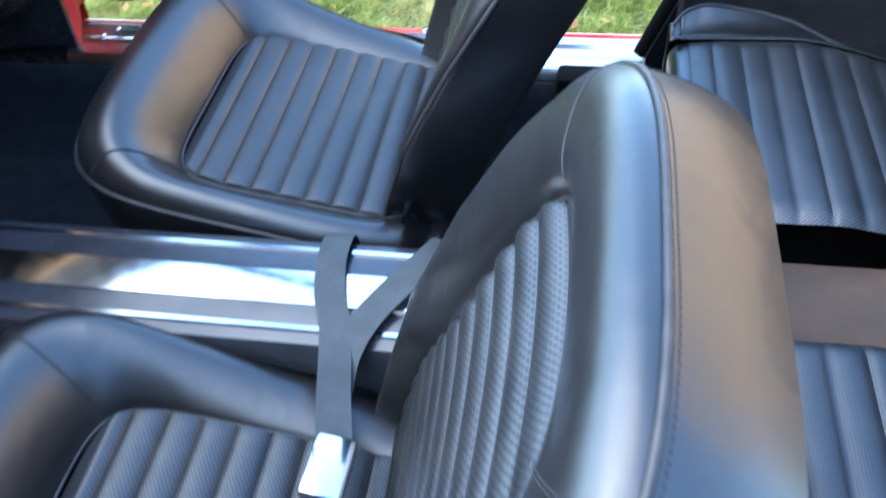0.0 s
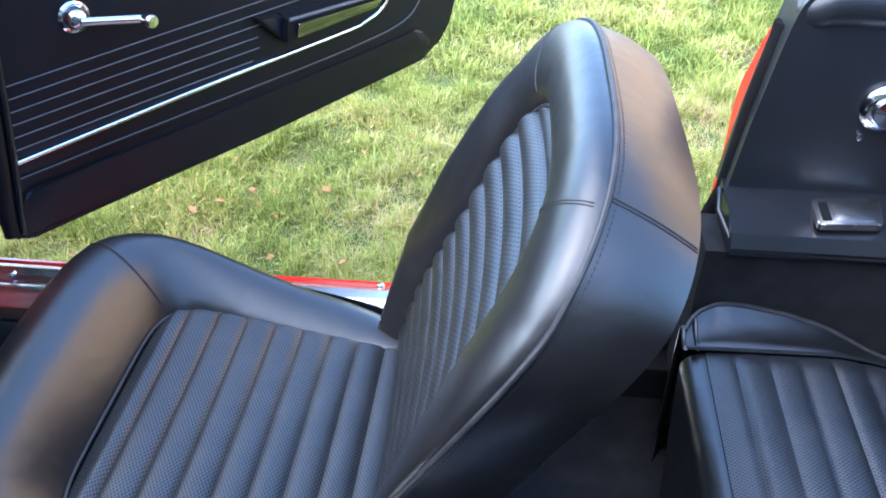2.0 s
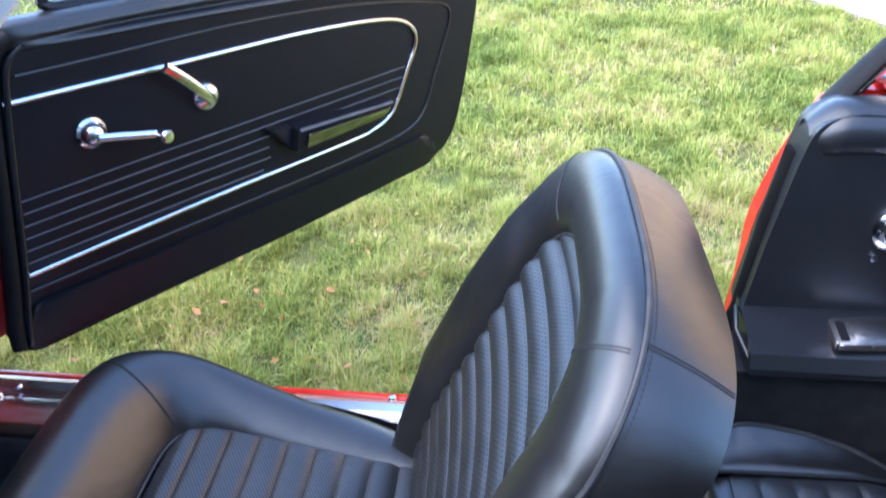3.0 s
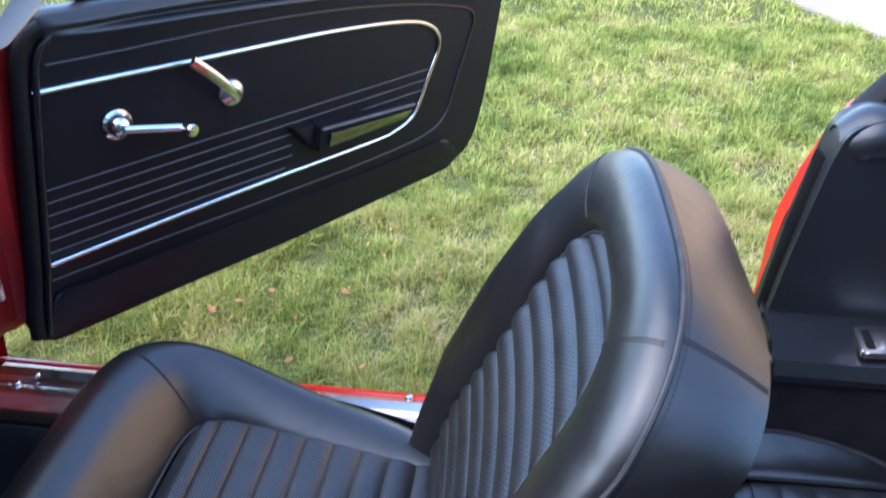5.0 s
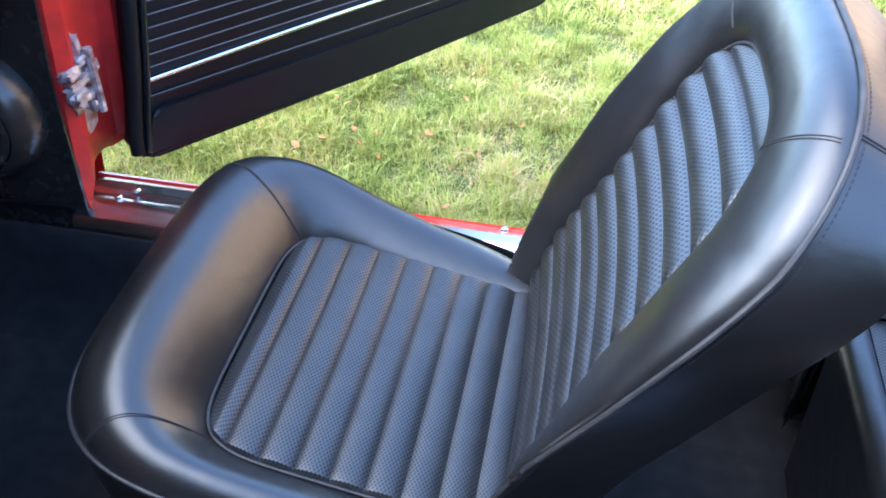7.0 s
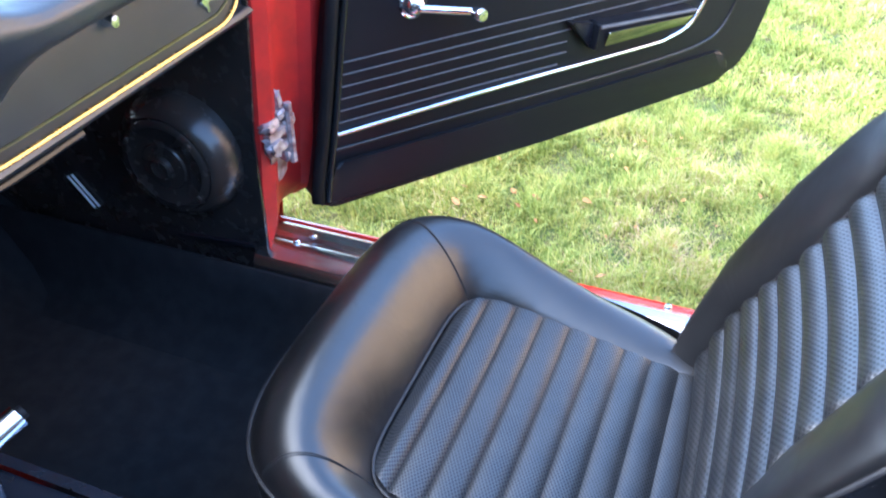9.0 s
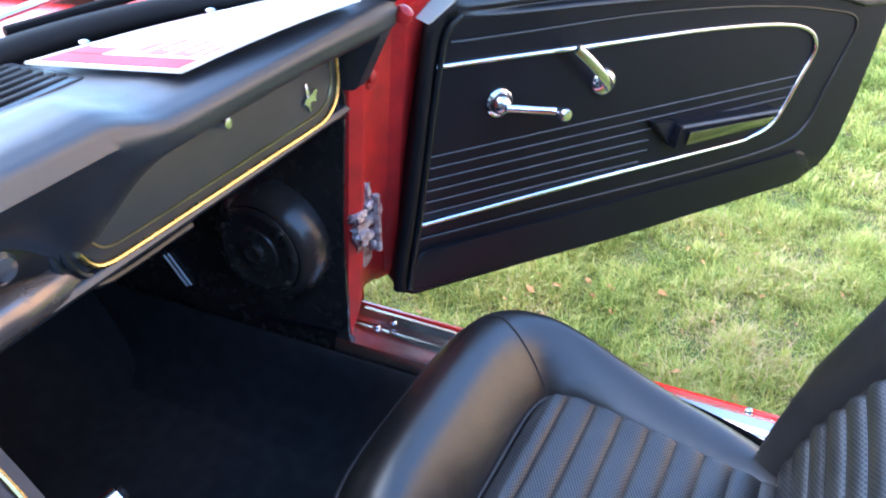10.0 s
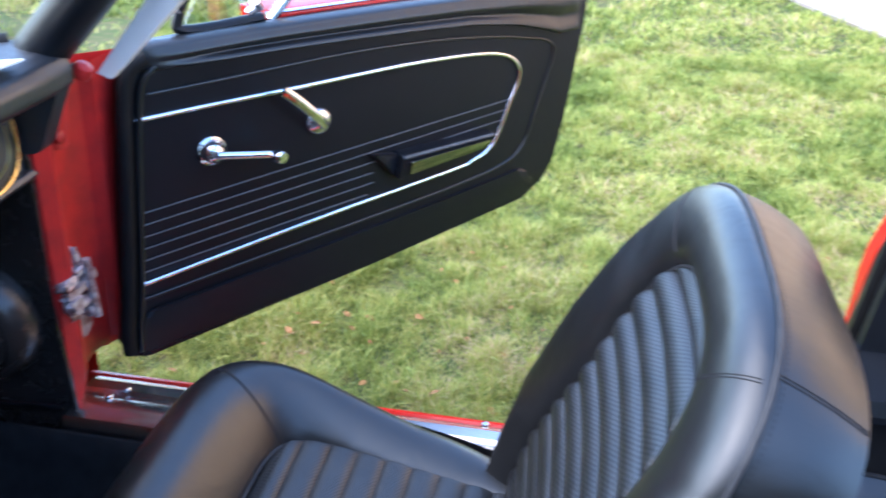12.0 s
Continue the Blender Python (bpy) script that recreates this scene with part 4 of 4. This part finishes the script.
def on_card(a, b, h=0.0):
    return C0.lerp(C1, a).lerp(C3.lerp(C2, a), b) + Vector((0, 0, h + 0.004 * math.sin(math.pi * b)))


def card(a0, a1, b0, b1, h0, h1, m, name, parent):
    n = 8
    bm = bmesh.new()
    rows = [[bm.verts.new(on_card(a, b0 + (b1 - b0) * i / n, h)) for a, h in ((a0, h0), (a1, h0), (a1, h1), (a0, h1))] for i in range(n + 1)]
    for p, q in zip(rows, rows[1:]):
        for k in range(4):
            bm.faces.new((p[k], p[(k + 1) % 4], q[(k + 1) % 4], q[k]))
    bm.faces.new(rows[0][::-1])
    bm.faces.new(rows[-1])
    return part(name, bm, m, parent, smooth=False)


face = card(0, 1, 0, 1, 0.0, 0.003, WHITE, "card", placard)
card(0.035, 0.96, 0.020, 0.115, 0.0032, 0.0036, SIGNRED, "printed_panel", face)
card(0.035, 0.075, 0.080, 0.70, 0.0032, 0.0036, SIGNRED, "printed_border", face)
card(0.075, 0.30, 0.118, 0.19, 0.0032, 0.0036, SIGNRED, "printed_border", face)
card(0.30, 0.93, 0.72, 0.95, 0.0032, 0.0036, SIGNYEL, "printed_panel", face)
for a0, a1, b0, b1 in ((0.34, 0.37, 0.18, 0.56), (0.43, 0.50, 0.17, 0.27), (0.54, 0.68, 0.14, 0.19), (0.54, 0.59, 0.19, 0.33), (0.64, 0.68, 0.19, 0.30), (0.72, 0.86, 0.14, 0.18), (0.72, 0.76, 0.18, 0.32), (0.82, 0.86, 0.18, 0.29), (0.90, 0.94, 0.15, 0.30), (0.48, 0.51, 0.38, 0.60), (0.60, 0.63, 0.37, 0.58), (0.72, 0.75, 0.36, 0.56), (0.84, 0.87, 0.36, 0.52)):
    card(a0, a1, b0, b1, 0.0032, 0.0036, SIGNPINK, "printed_bar", face)

# ---- windscreen, cowl, bonnet ----
SCREEN = []
for i in range(25):
    y = -0.62 + 1.32 * i / 24
    k = abs(y - 0.04) / 0.66
    SCREEN.append((-0.192 + 0.235 * k**3.6, y))


def screen(u, v):
    q = u * 24
    i = min(int(q), 23)
    f = q - i
    x = SCREEN[i][0] * (1 - f) + SCREEN[i + 1][0] * f
    y = SCREEN[i][1] * (1 - f) + SCREEN[i + 1][1] * f
    return Vector((x + 0.36 * v, 0.04 + (y - 0.04) * (1 - 0.12 * v), 1.0 + 0.36 * v))


glass = part("windscreen", grid(lambda u, v: screen(u, 0.03 + 0.97 * v), 24, 6), GLASS, car, "clear windscreen")
glass.visible_shadow = False
part("screen_gasket", tube([screen(i / 40, 0.012) for i in range(41)], 0.022, seg=12, flat=0.85), RUBBER, glass, "black rubber gasket")
part("screen_header", tube([screen(i / 20, 1.0) for i in range(21)], 0.025, seg=10), CHROME, glass)
for w in (1, -1):
    shaft = [Vector((x, 0.04 + w * (y - 0.04), z)) for x, y, z in ((-0.005, 0.712, 0.915), (0.078, 0.705, 0.986), (0.25, 0.685, 1.142), (0.44, 0.655, 1.315))]
    part("windscreen_pillar", tube(smooth_path(shaft, 6), 0.041, seg=18, flat=0.85), PLASTIC, car, "black padded windscreen pillar")
    part("pillar_trim", prism([(0.150, 0.959), (0.171, 0.951), (0.303, 1.069), (0.60, 1.36), (0.53, 1.36), (0.251, 1.066)], -0.012, 0.012, Matrix(((1, 0, 0, 0), (0, -0.14 * w, 1, 0.03 + w * 0.85), (0, 1, 0, 0), (0, 0, 0, 1))), 0.006), SKYWHITE, car, "metal pillar trim with its sky reflection painted white")


def hood(u, v):
    x = -1.62 + 1.41 * u
    s = 2 * v - 1
    edge = abs(s)
    back = 0.20 * edge**3.6 * u
    nose = -0.06 * (1 - u) ** 3
    return Vector((x + back, 0.03 + 0.66 * s, 0.968 - 0.035 * edge**2 + nose + 0.012 * math.exp(-((edge - 0.35) / 0.06) ** 2) * (1 - 0.2 * u) - 0.03 * (1 - u)))


bonnet = part("bonnet", grid(hood, 40, 48), RED, car, "glossy red bonnet")
sol = bonnet.modifiers.new("thick", "SOLIDIFY")
sol.thickness = 0.012
part("cowl_grille", grid(lambda u, v: Vector((-0.21 + 0.03 * u + 0.20 * abs(2 * v - 1) ** 3.6, 0.03 + 0.68 * (2 * v - 1), 0.958 - 0.03 * abs(2 * v - 1) ** 2)), 4, 40), RED, car)
for w in (1, -1):
    def fender(u, v, w=w):
        x = -1.68 + 1.61 * u
        prof = [(0.655, 0.938), (0.72, 0.956), (0.775, 0.955), (0.83, 0.915), (0.862, 0.82), (0.868, 0.66), (0.85, 0.45), (0.82, 0.25)]
        q = v * 7
        i = min(int(q), 6)
        f = q - i
        y = prof[i][0] * (1 - f) + prof[i + 1][0] * f
        z = prof[i][1] * (1 - f) + prof[i + 1][1] * f
        d = math.hypot(x + 0.66, z - 0.32)
        if d < 0.36 and z < 0.66:
            z = 0.32 + math.sqrt(max(0.0, 0.36**2 - (x + 0.66) ** 2)) if abs(x + 0.66) < 0.36 else z
        return Vector((x, 0.03 + w * (y - 0.0), z - 0.05 * (1 - u) ** 3))

    part("front_wing", grid(fender, 60, 28), RED, car, "glossy red front wing")

    def rear(u, v, w=w):
        x = 1.33 + 1.69 * u
        prof = [(0.655, 0.955), (0.70, 0.965), (0.745, 0.955), (0.80, 0.90), (0.845, 0.80), (0.85, 0.60), (0.84, 0.42), (0.81, 0.25)]
        q = v * 7
        i = min(int(q), 6)
        f = q - i
        y = prof[i][0] * (1 - f) + prof[i + 1][0] * f
        z = prof[i][1] * (1 - f) + prof[i + 1][1] * f
        if abs(x - 2.05) < 0.36 and z < 0.66:
            z = max(z, 0.32 + math.sqrt(0.36**2 - (x - 2.05) ** 2))
        lean = 0.055 * max(0.0, min(1.0, (z - 0.66) / 0.28)) * (1 - u) - 0.02 * (1 - u)
        return Vector((x + lean, 0.03 + w * y - (0.0 if w > 0 else 0.0), z - 0.06 * u**2))

    part("rear_wing", grid(rear, 60, 28), RED, car, "glossy red rear wing")
    for x in (-0.66, 2.05):
        wheel = part("wheel", lathe([(0.19, 0.0), (0.31, 0.005), (0.325, 0.03), (0.325, 0.15), (0.31, 0.18), (0.19, 0.185)], Matrix.Translation((x, 0.03 + w * 0.72, 0.325)) @ Matrix.Rotation(radians(-90 * w), 4, "X") @ Matrix.Translation((0, 0, -0.06)), 36), RUBBER, car, "black tyre")
        part("rim", lathe([(0.001, 0.175), (0.05, 0.178), (0.06, 0.165), (0.16, 0.15), (0.19, 0.178), (0.195, 0.18), (0.195, 0.02), (0.001, 0.02)], Matrix.Translation((x, 0.03 + w * 0.72, 0.325)) @ Matrix.Rotation(radians(-90 * w), 4, "X") @ Matrix.Translation((0, 0, -0.06)), 30), CHROME, wheel, "chrome wheel rim")
part("boot_lid", grid(lambda u, v: Vector((1.98 + 1.04 * u, 0.03 + 0.66 * (2 * v - 1), 0.955 - 0.02 * abs(2 * v - 1) ** 2 - 0.06 * u * u)), 20, 20), RED, car, "red boot lid")
part("front_panel", box(-1.66, -1.60, -0.80, 0.86, 0.30, 0.86, 0.03), RED, car)
part("rear_panel", box(2.98, 3.04, -0.79, 0.85, 0.30, 0.89, 0.03), RED, car)
part("underbody", box(-1.55, 2.95, -0.60, 0.66, 0.13, 0.169, 0.01), RUBBER, car)

# wipers and aerial base
wiper = part("wiper_blade", tube([(-0.220, 0.318, 1.016), (-0.172, 0.514, 1.02), (-0.067, 0.685, 1.024)], 0.0055, seg=8, flat=1.4), RUBBER, car, "black wiper blade")
part("wiper_arm", tube([(-0.33, 0.20, 0.985), (-0.276, 0.28, 1.015), (-0.24, 0.42, 1.032), (-0.212, 0.545, 1.034), (-0.165, 0.525, 1.03)], 0.006, seg=8), CHROME, wiper, "chrome wiper arm")
aerial = part("aerial_base", lathe([(0.024, 0), (0.023, 0.012), (0.013, 0.024), (0.010, 0.05), (0.004, 0.052), (0.0035, 0.5), (0.001, 0.5)], Matrix.Translation((-0.255, 0.752, 0.955)), 18), CHROME, car, "chrome aerial base and mast")

# ---- rear quarter trim ----
QY = Matrix(((1, 0, 0, 0), (0, 0, 1, 0), (0, 1, 0, 0), (0, 0, 0, 1)))
quarter = part("quarter_panel", prism(rounded([(1.228, 0.66), (1.240, 0.78), (1.257, 0.90), (1.267, 0.945), (1.30, 0.962), (1.95, 0.955), (1.95, 0.66)], [0.005, 0.02, 0.02, 0.02, 0.03, 0.02, 0.01], 4), 0.638, 0.70, QY), TRIMPANEL, car, "smooth black quarter trim panel")
part("quarter_panel", prism(rounded([(1.228, 0.66), (1.257, 0.90), (1.267, 0.945), (1.30, 0.962), (1.95, 0.955), (1.95, 0.66)], 0.02, 4), -0.64, -0.578, QY), TRIMPANEL, car)


def quarter_roll(u, v):
    k = min(1.0, 0.25 + u / 0.05) ** 0.5
    a = radians(-70 + 250 * v)
    return Vector((1.262 + 0.69 * u, 0.666 - 0.040 * k * math.cos(a), 0.936 + 0.033 * k * math.sin(a) - 0.012 * max(0.0, 1 - u / 0.06)))


part("quarter_roll", grid(quarter_roll, 70, 24), TRIMPANEL, quarter, "smooth black rolled top", sharp=70)
part("quarter_lower", prism(rounded([(1.155, 0.365), (1.157, 0.39), (1.205, 0.515), (1.24, 0.61), (1.25, 0.658), (1.42, 0.658), (1.42, 0.365)], 0.008, 3), 0.645, 0.70, QY), PLASTIC, car, "black lower quarter trim")
part("quarter_seal", tube([(1.150, 0.672, 0.385), (1.199, 0.672, 0.515), (1.236, 0.665, 0.66), (1.248, 0.668, 0.80), (1.258, 0.672, 0.86), (1.262, 0.674, 0.90)], 0.014, seg=10), FUZZ, quarter, "black fuzzy seal")
JAMB = [(1.245, 0.36), (1.246, 0.60), (1.249, 0.643), (1.249, 0.69), (1.248, 0.735), (1.252, 0.775), (1.268, 0.838), (1.288, 0.896), (1.306, 0.936), (1.338, 0.955), (1.40, 0.955), (1.36, 0.80), (1.33, 0.60), (1.32, 0.36)]
part("jamb_edge", prism(JAMB, 0.735, 0.768, QY, 0.004), RED, car, "red door jamb edge")
ledge = part("quarter_ledge", sweep([(0.556, 0.636), (0.545, 0.642), (0.542, 0.655), (0.552, 0.672), (0.60, 0.684), (0.655, 0.686), (0.655, 0.636)], 1.225, 1.95), GLOSS, car, "glossy navy-black ledge")
part("ledge_nose", tube([(1.222, 0.64, 0.680), (1.216, 0.60, 0.672), (1.228, 0.555, 0.655), (1.26, 0.546, 0.648), (1.9, 0.543, 0.646)], 0.0035, seg=8), GLOSS, ledge)
part("lower_side", sweep([(0.56, 0.20), (0.557, 0.638), (0.64, 0.638), (0.64, 0.20)], 1.20, 1.95), CARPET, car, "black carpeted side")
tray = part("ashtray", prism(rounded([(1.328, 0.558), (1.408, 0.563), (1.420, 0.624), (1.331, 0.615)], 0.008), 0.680, 0.6885, None, 0.002), ALU, ledge, "dull metal ashtray")
part("ashtray_lid", prism(rounded([(1.352, 0.568), (1.400, 0.571), (1.408, 0.614), (1.354, 0.608)], 0.004), 0.6875, 0.6895, None, 0.001), ALU, tray)
part("ashtray_slot", prism(rounded([(1.335, 0.566), (1.347, 0.567), (1.349, 0.608), (1.338, 0.607)], 0.003), 0.6875, 0.6892), RUBBER, tray)
QC = Matrix.Translation((1.393, 0.638, 0.812)) @ Matrix.Rotation(radians(90), 4, "X")
qcrank = part("window_crank", lathe([(0.031, 0), (0.031, 0.005), (0.026, 0.010), (0.020, 0.012), (0.018, 0.02), (0.001, 0.024)], QC), CHROME, quarter, "chrome window crank")
part("crank_arm", tube([(1.393, 0.612, 0.812), (1.43, 0.606, 0.818), (1.50, 0.60, 0.826)], 0.009, seg=10, flat=0.6), CHROME, qcrank)
part("panel_screw", lathe([(0.005, 0), (0.005, 0.003), (0.001, 0.004)], Matrix.Translation((1.375, 0.637, 0.770)) @ Matrix.Rotation(radians(90), 4, "X"), 10), CHROME, quarter)
part("top_frame_rail", tube([(1.30, 0.715, 0.94), (1.345, 0.72, 1.0), (1.40, 0.715, 1.08)], 0.021, seg=10, flat=0.5), RUBBER, car, "black folded roof rail")
part("quarter_window_edge", tube([(1.335, 0.725, 0.957), (1.385, 0.725, 1.02), (1.44, 0.72, 1.09)], 0.006, seg=8), CHROME, car)
part("belt_strip", tube([(1.345, 0.745, 0.968), (2.0, 0.735, 0.965)], 0.006, seg=8), CHROME, car)

# ---- rear seat ----
rear_seat = thing("rear_seat", (1.5, 0.03, 0.2), "black vinyl rear bench with ribbed woven cushions", "car seat")


def rear_cushion(y0, y1, end):
    """One cushion from the tunnel y0 to its outer end y1; end is the sign of the outer side."""
    def fall(x):
        return 0.15 * max(0.0, x - 1.36) + 0.9 * max(0.0, x - 1.36) ** 2

    def top(u, v):
        x = 1.203 + 0.447 * v
        y = y0 + (y1 - y0) * u
        edge = min(1.0, u * 16 + 0.02, (1 - u) * 16 + 0.02) ** 0.5 * min(1.0, v * 10 + 0.05)
        return Vector((x, y, 0.547 + 0.012 * v - fall(x) + 0.0062 * rib(x - 1.197, 0.039, 0.42) * edge + 0.006 * edge))

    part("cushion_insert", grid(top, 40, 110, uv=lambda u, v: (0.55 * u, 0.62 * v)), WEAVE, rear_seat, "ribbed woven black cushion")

    def front(u, v):
        y = y0 + (y1 - y0) * u
        a = v * math.pi / 2
        if v < 0.4:
            a = v / 0.4 * math.pi / 2
            return Vector((1.203 - 0.028 * math.sin(a), y, 0.545 - 0.028 + 0.028 * math.cos(a)))
        return Vector((1.175 + 0.03 * (v - 0.4), y, 0.517 - 0.29 * (v - 0.4) / 0.6))

    part("cushion_front", grid(front, 20, 24), VINYL, rear_seat)
    part("piping", tube([(1.180 + 0.45 * t, y1 + end * 0.001, 0.553 + 0.012 * t - fall(1.180 + 0.45 * t)) for t in np.linspace(0, 1, 20)], 0.0028, seg=6), VINYL, rear_seat)

    def cap(u, v):
        t = u
        x = 1.180 + 0.45 * t
        z0 = 0.552 + 0.012 * t - fall(x)
        wide = float(np.interp(t, [0, 0.03, 0.09, 0.18, 0.30, 0.42, 0.53, 0.72, 1.0], [0.030, 0.052, 0.068, 0.073, 0.069, 0.058, 0.044, 0.022, 0.012]))
        high = float(np.interp(t, [0, 0.04, 0.12, 0.30, 0.53, 0.72, 1.0], [0.004, 0.014, 0.017, 0.004, -0.018, -0.02, -0.02]))
        if v < 0.5:
            a = v / 0.5
            return Vector((x, y1 + end * wide * a, z0 + high * a**1.6 - 0.006 * math.sin(math.pi * a) - 0.004 * math.sin(math.pi * min(1.0, a * 4)) ** 2))
        if v < 0.62:
            a = (v - 0.5) / 0.12 * math.pi / 2
            return Vector((x, y1 + end * (wide + 0.010 * math.sin(a)), z0 + high - 0.010 * (1 - math.cos(a))))
        return Vector((x, y1 + end * (wide + 0.010), z0 + high - 0.010 - 0.28 * (v - 0.62) / 0.38))

    part("cushion_end", grid(cap, 40, 32), VINYL, rear_seat, "smooth black end bolster")
    part("piping", tube([cap(t, 0.5) for t in np.linspace(0, 0.9, 40)], 0.0032, seg=6), PIPING, rear_seat)
    for d in (0.0, 0.008):
        part("piping", tube([cap(d / 0.45, v) + Vector((-0.002 + d, 0, 0.001)) for v in np.linspace(0.02, 0.9, 24)], 0.003, seg=6), VINYL, rear_seat)

    def backr(u, v):
        z = 0.44 + 0.50 * v
        y = y0 + (y1 + end * 0.02 - y0) * u
        edge = min(1.0, u * 12, (1 - u) * 12) ** 0.5
        return Vector((1.63 + 0.20 * v + 0.05 * max(0, v - 0.9) * 10 - 0.012 * rib(z - 0.44, 0.05) * edge, y, z))

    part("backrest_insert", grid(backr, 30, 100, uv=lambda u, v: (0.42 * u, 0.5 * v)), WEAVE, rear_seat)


rear_cushion(0.072, 0.463, 1)
rear_cushion(-0.105, -0.41, -1)
part("seat_frame", box(1.64, 1.95, -0.55, 0.62, 0.2, 0.93, 0.03), PLASTIC, rear_seat)
part("tunnel_cover", sweep([(-0.118, 0.2), (-0.112, 0.46), (-0.09, 0.495), (-0.05, 0.505), (-0.01, 0.508), (0.03, 0.505), (0.06, 0.495), (0.08, 0.46), (0.086, 0.2)], 1.16, 1.66), HUMP, rear_seat, "brown-black centre hump")
part("sill_cover", box(1.0, 1.25, 0.60, 0.655, 0.19, 0.37, 0.01), FUZZ, car)

# ---- lawn blades and leaves ----


def blades():
    rng = np.random.default_rng(5)
    table = rng.uniform(0, 1, (128, 128))

    def lumps(a, b):
        i, j = np.floor(a).astype(int), np.floor(b).astype(int)
        f, g = a - i, b - j
        f, g = f * f * (3 - 2 * f), g * g * (3 - 2 * g)
        at = lambda p, q: table[p % 128, q % 128]
        return (at(i, j) * (1 - f) + at(i + 1, j) * f) * (1 - g) + (at(i, j + 1) * (1 - f) + at(i + 1, j + 1) * f) * g

    xs, ys, ws, hs = [], [], [], []
    for n, x0, x1, y0, y1, wd in ((250000, -0.7, 2.5, 0.76, 2.3, 0.72), (230000, -1.7, 3.3, 2.3, 4.3, 1.15), (120000, -3.6, 3.2, 4.3, 9.0, 2.2), (70000, -6.0, 6.5, -6.0, 10.0, 2.8)):
        x, y = rng.uniform(x0, x1, n), rng.uniform(y0, y1, n)
        k = np.clip((lumps(x * 9, y * 9) * 0.5 + lumps(x * 21 + 7, y * 21 + 3) * 0.5 - 0.5) * 2.1 + 0.5, 0, 1)
        keep = rng.uniform(0, 1, n) < 0.42 + 0.58 * k
        xs.append(x[keep])
        ys.append(y[keep])
        ws.append(np.full(keep.sum(), 0.0017 * wd) * rng.uniform(0.6, 1.5, keep.sum()))
        hs.append((0.012 + 0.042 * k[keep]) * rng.uniform(0.6, 1.6, keep.sum()))
    x, y, w, h = (np.concatenate(a) for a in (xs, ys, ws, hs))
    edge = np.interp(y, [p[1] for p in ROAD[:11]], [p[0] for p in ROAD[:11]])
    ok = (x < edge - 0.02 + 0.03 * np.sin(y * 31)) & ((x < -1.7) | (x > 3.05) | (y > 0.76) | (y < -0.85))
    x, y, w, h = x[ok], y[ok], w[ok], h[ok]
    n = len(x)
    az, lean, ang = rng.uniform(0, 2 * np.pi, n), rng.uniform(0.1, 1.5, n), rng.uniform(0, 2 * np.pi, n)
    dx, dy = np.cos(az) * h * lean, np.sin(az) * h * lean
    sx, sy = np.cos(ang) * w, np.sin(ang) * w
    z = np.zeros(n)
    top = h * (1 - 0.3 * np.minimum(lean, 1.5))
    co = np.stack([np.stack([x - sx, y - sy, z], 1), np.stack([x + sx, y + sy, z], 1), np.stack([x - sx * 0.8 + dx * 0.35, y - sy * 0.8 + dy * 0.35, top * 0.7], 1), np.stack([x + sx * 0.8 + dx * 0.35, y + sy * 0.8 + dy * 0.35, top * 0.7], 1), np.stack([x + dx, y + dy, top], 1)], 1).reshape(-1, 3)
    tri = ((np.arange(n) * 5)[:, None] + np.array([[0, 1, 3, 0, 3, 2, 2, 3, 4]])).reshape(-1)
    me = bpy.data.meshes.new("grass")
    me.vertices.add(n * 5)
    me.vertices.foreach_set("co", co.astype(np.float32).ravel())
    me.loops.add(n * 9)
    me.loops.foreach_set("vertex_index", tri.astype(np.int32))
    me.polygons.add(n * 3)
    me.polygons.foreach_set("loop_start", (np.arange(n * 3) * 3).astype(np.int32))
    me.update(calc_edges=True)
    me.materials.append(BLADE)
    return tagged(new("grass", me), "mown green grass with straw-coloured blades", "grass", kind="stuff")


grass = blades()


def leaves():
    rng = random.Random(9)
    bm = bmesh.new()
    for _ in range(190):
        x, y = rng.uniform(-0.4, 1.6), 0.84 + abs(rng.gauss(0, 0.6))
        m = Matrix.Translation((x, y, rng.uniform(0.022, 0.045))) @ Euler((rng.uniform(-0.5, 0.5), rng.uniform(-0.5, 0.5), rng.uniform(0, 6.3))).to_matrix().to_4x4()
        L = rng.uniform(0.007, 0.018)
        row = [bm.verts.new(m @ Vector(p)) for p in ((-L, 0, 0), (-L * 0.3, -L * 0.5, L * 0.15), (L * 0.4, -L * 0.4, L * 0.1), (L, 0, -L * 0.1), (L * 0.4, L * 0.4, L * 0.12), (-L * 0.3, L * 0.5, L * 0.1))]
        bm.faces.new(row)
    ob = part("fallen_leaves", bm, DRYLEAF, None, smooth=False)
    return tagged(ob, "small dry tan leaves scattered in the grass", "leaves", kind="stuff")


leaves()
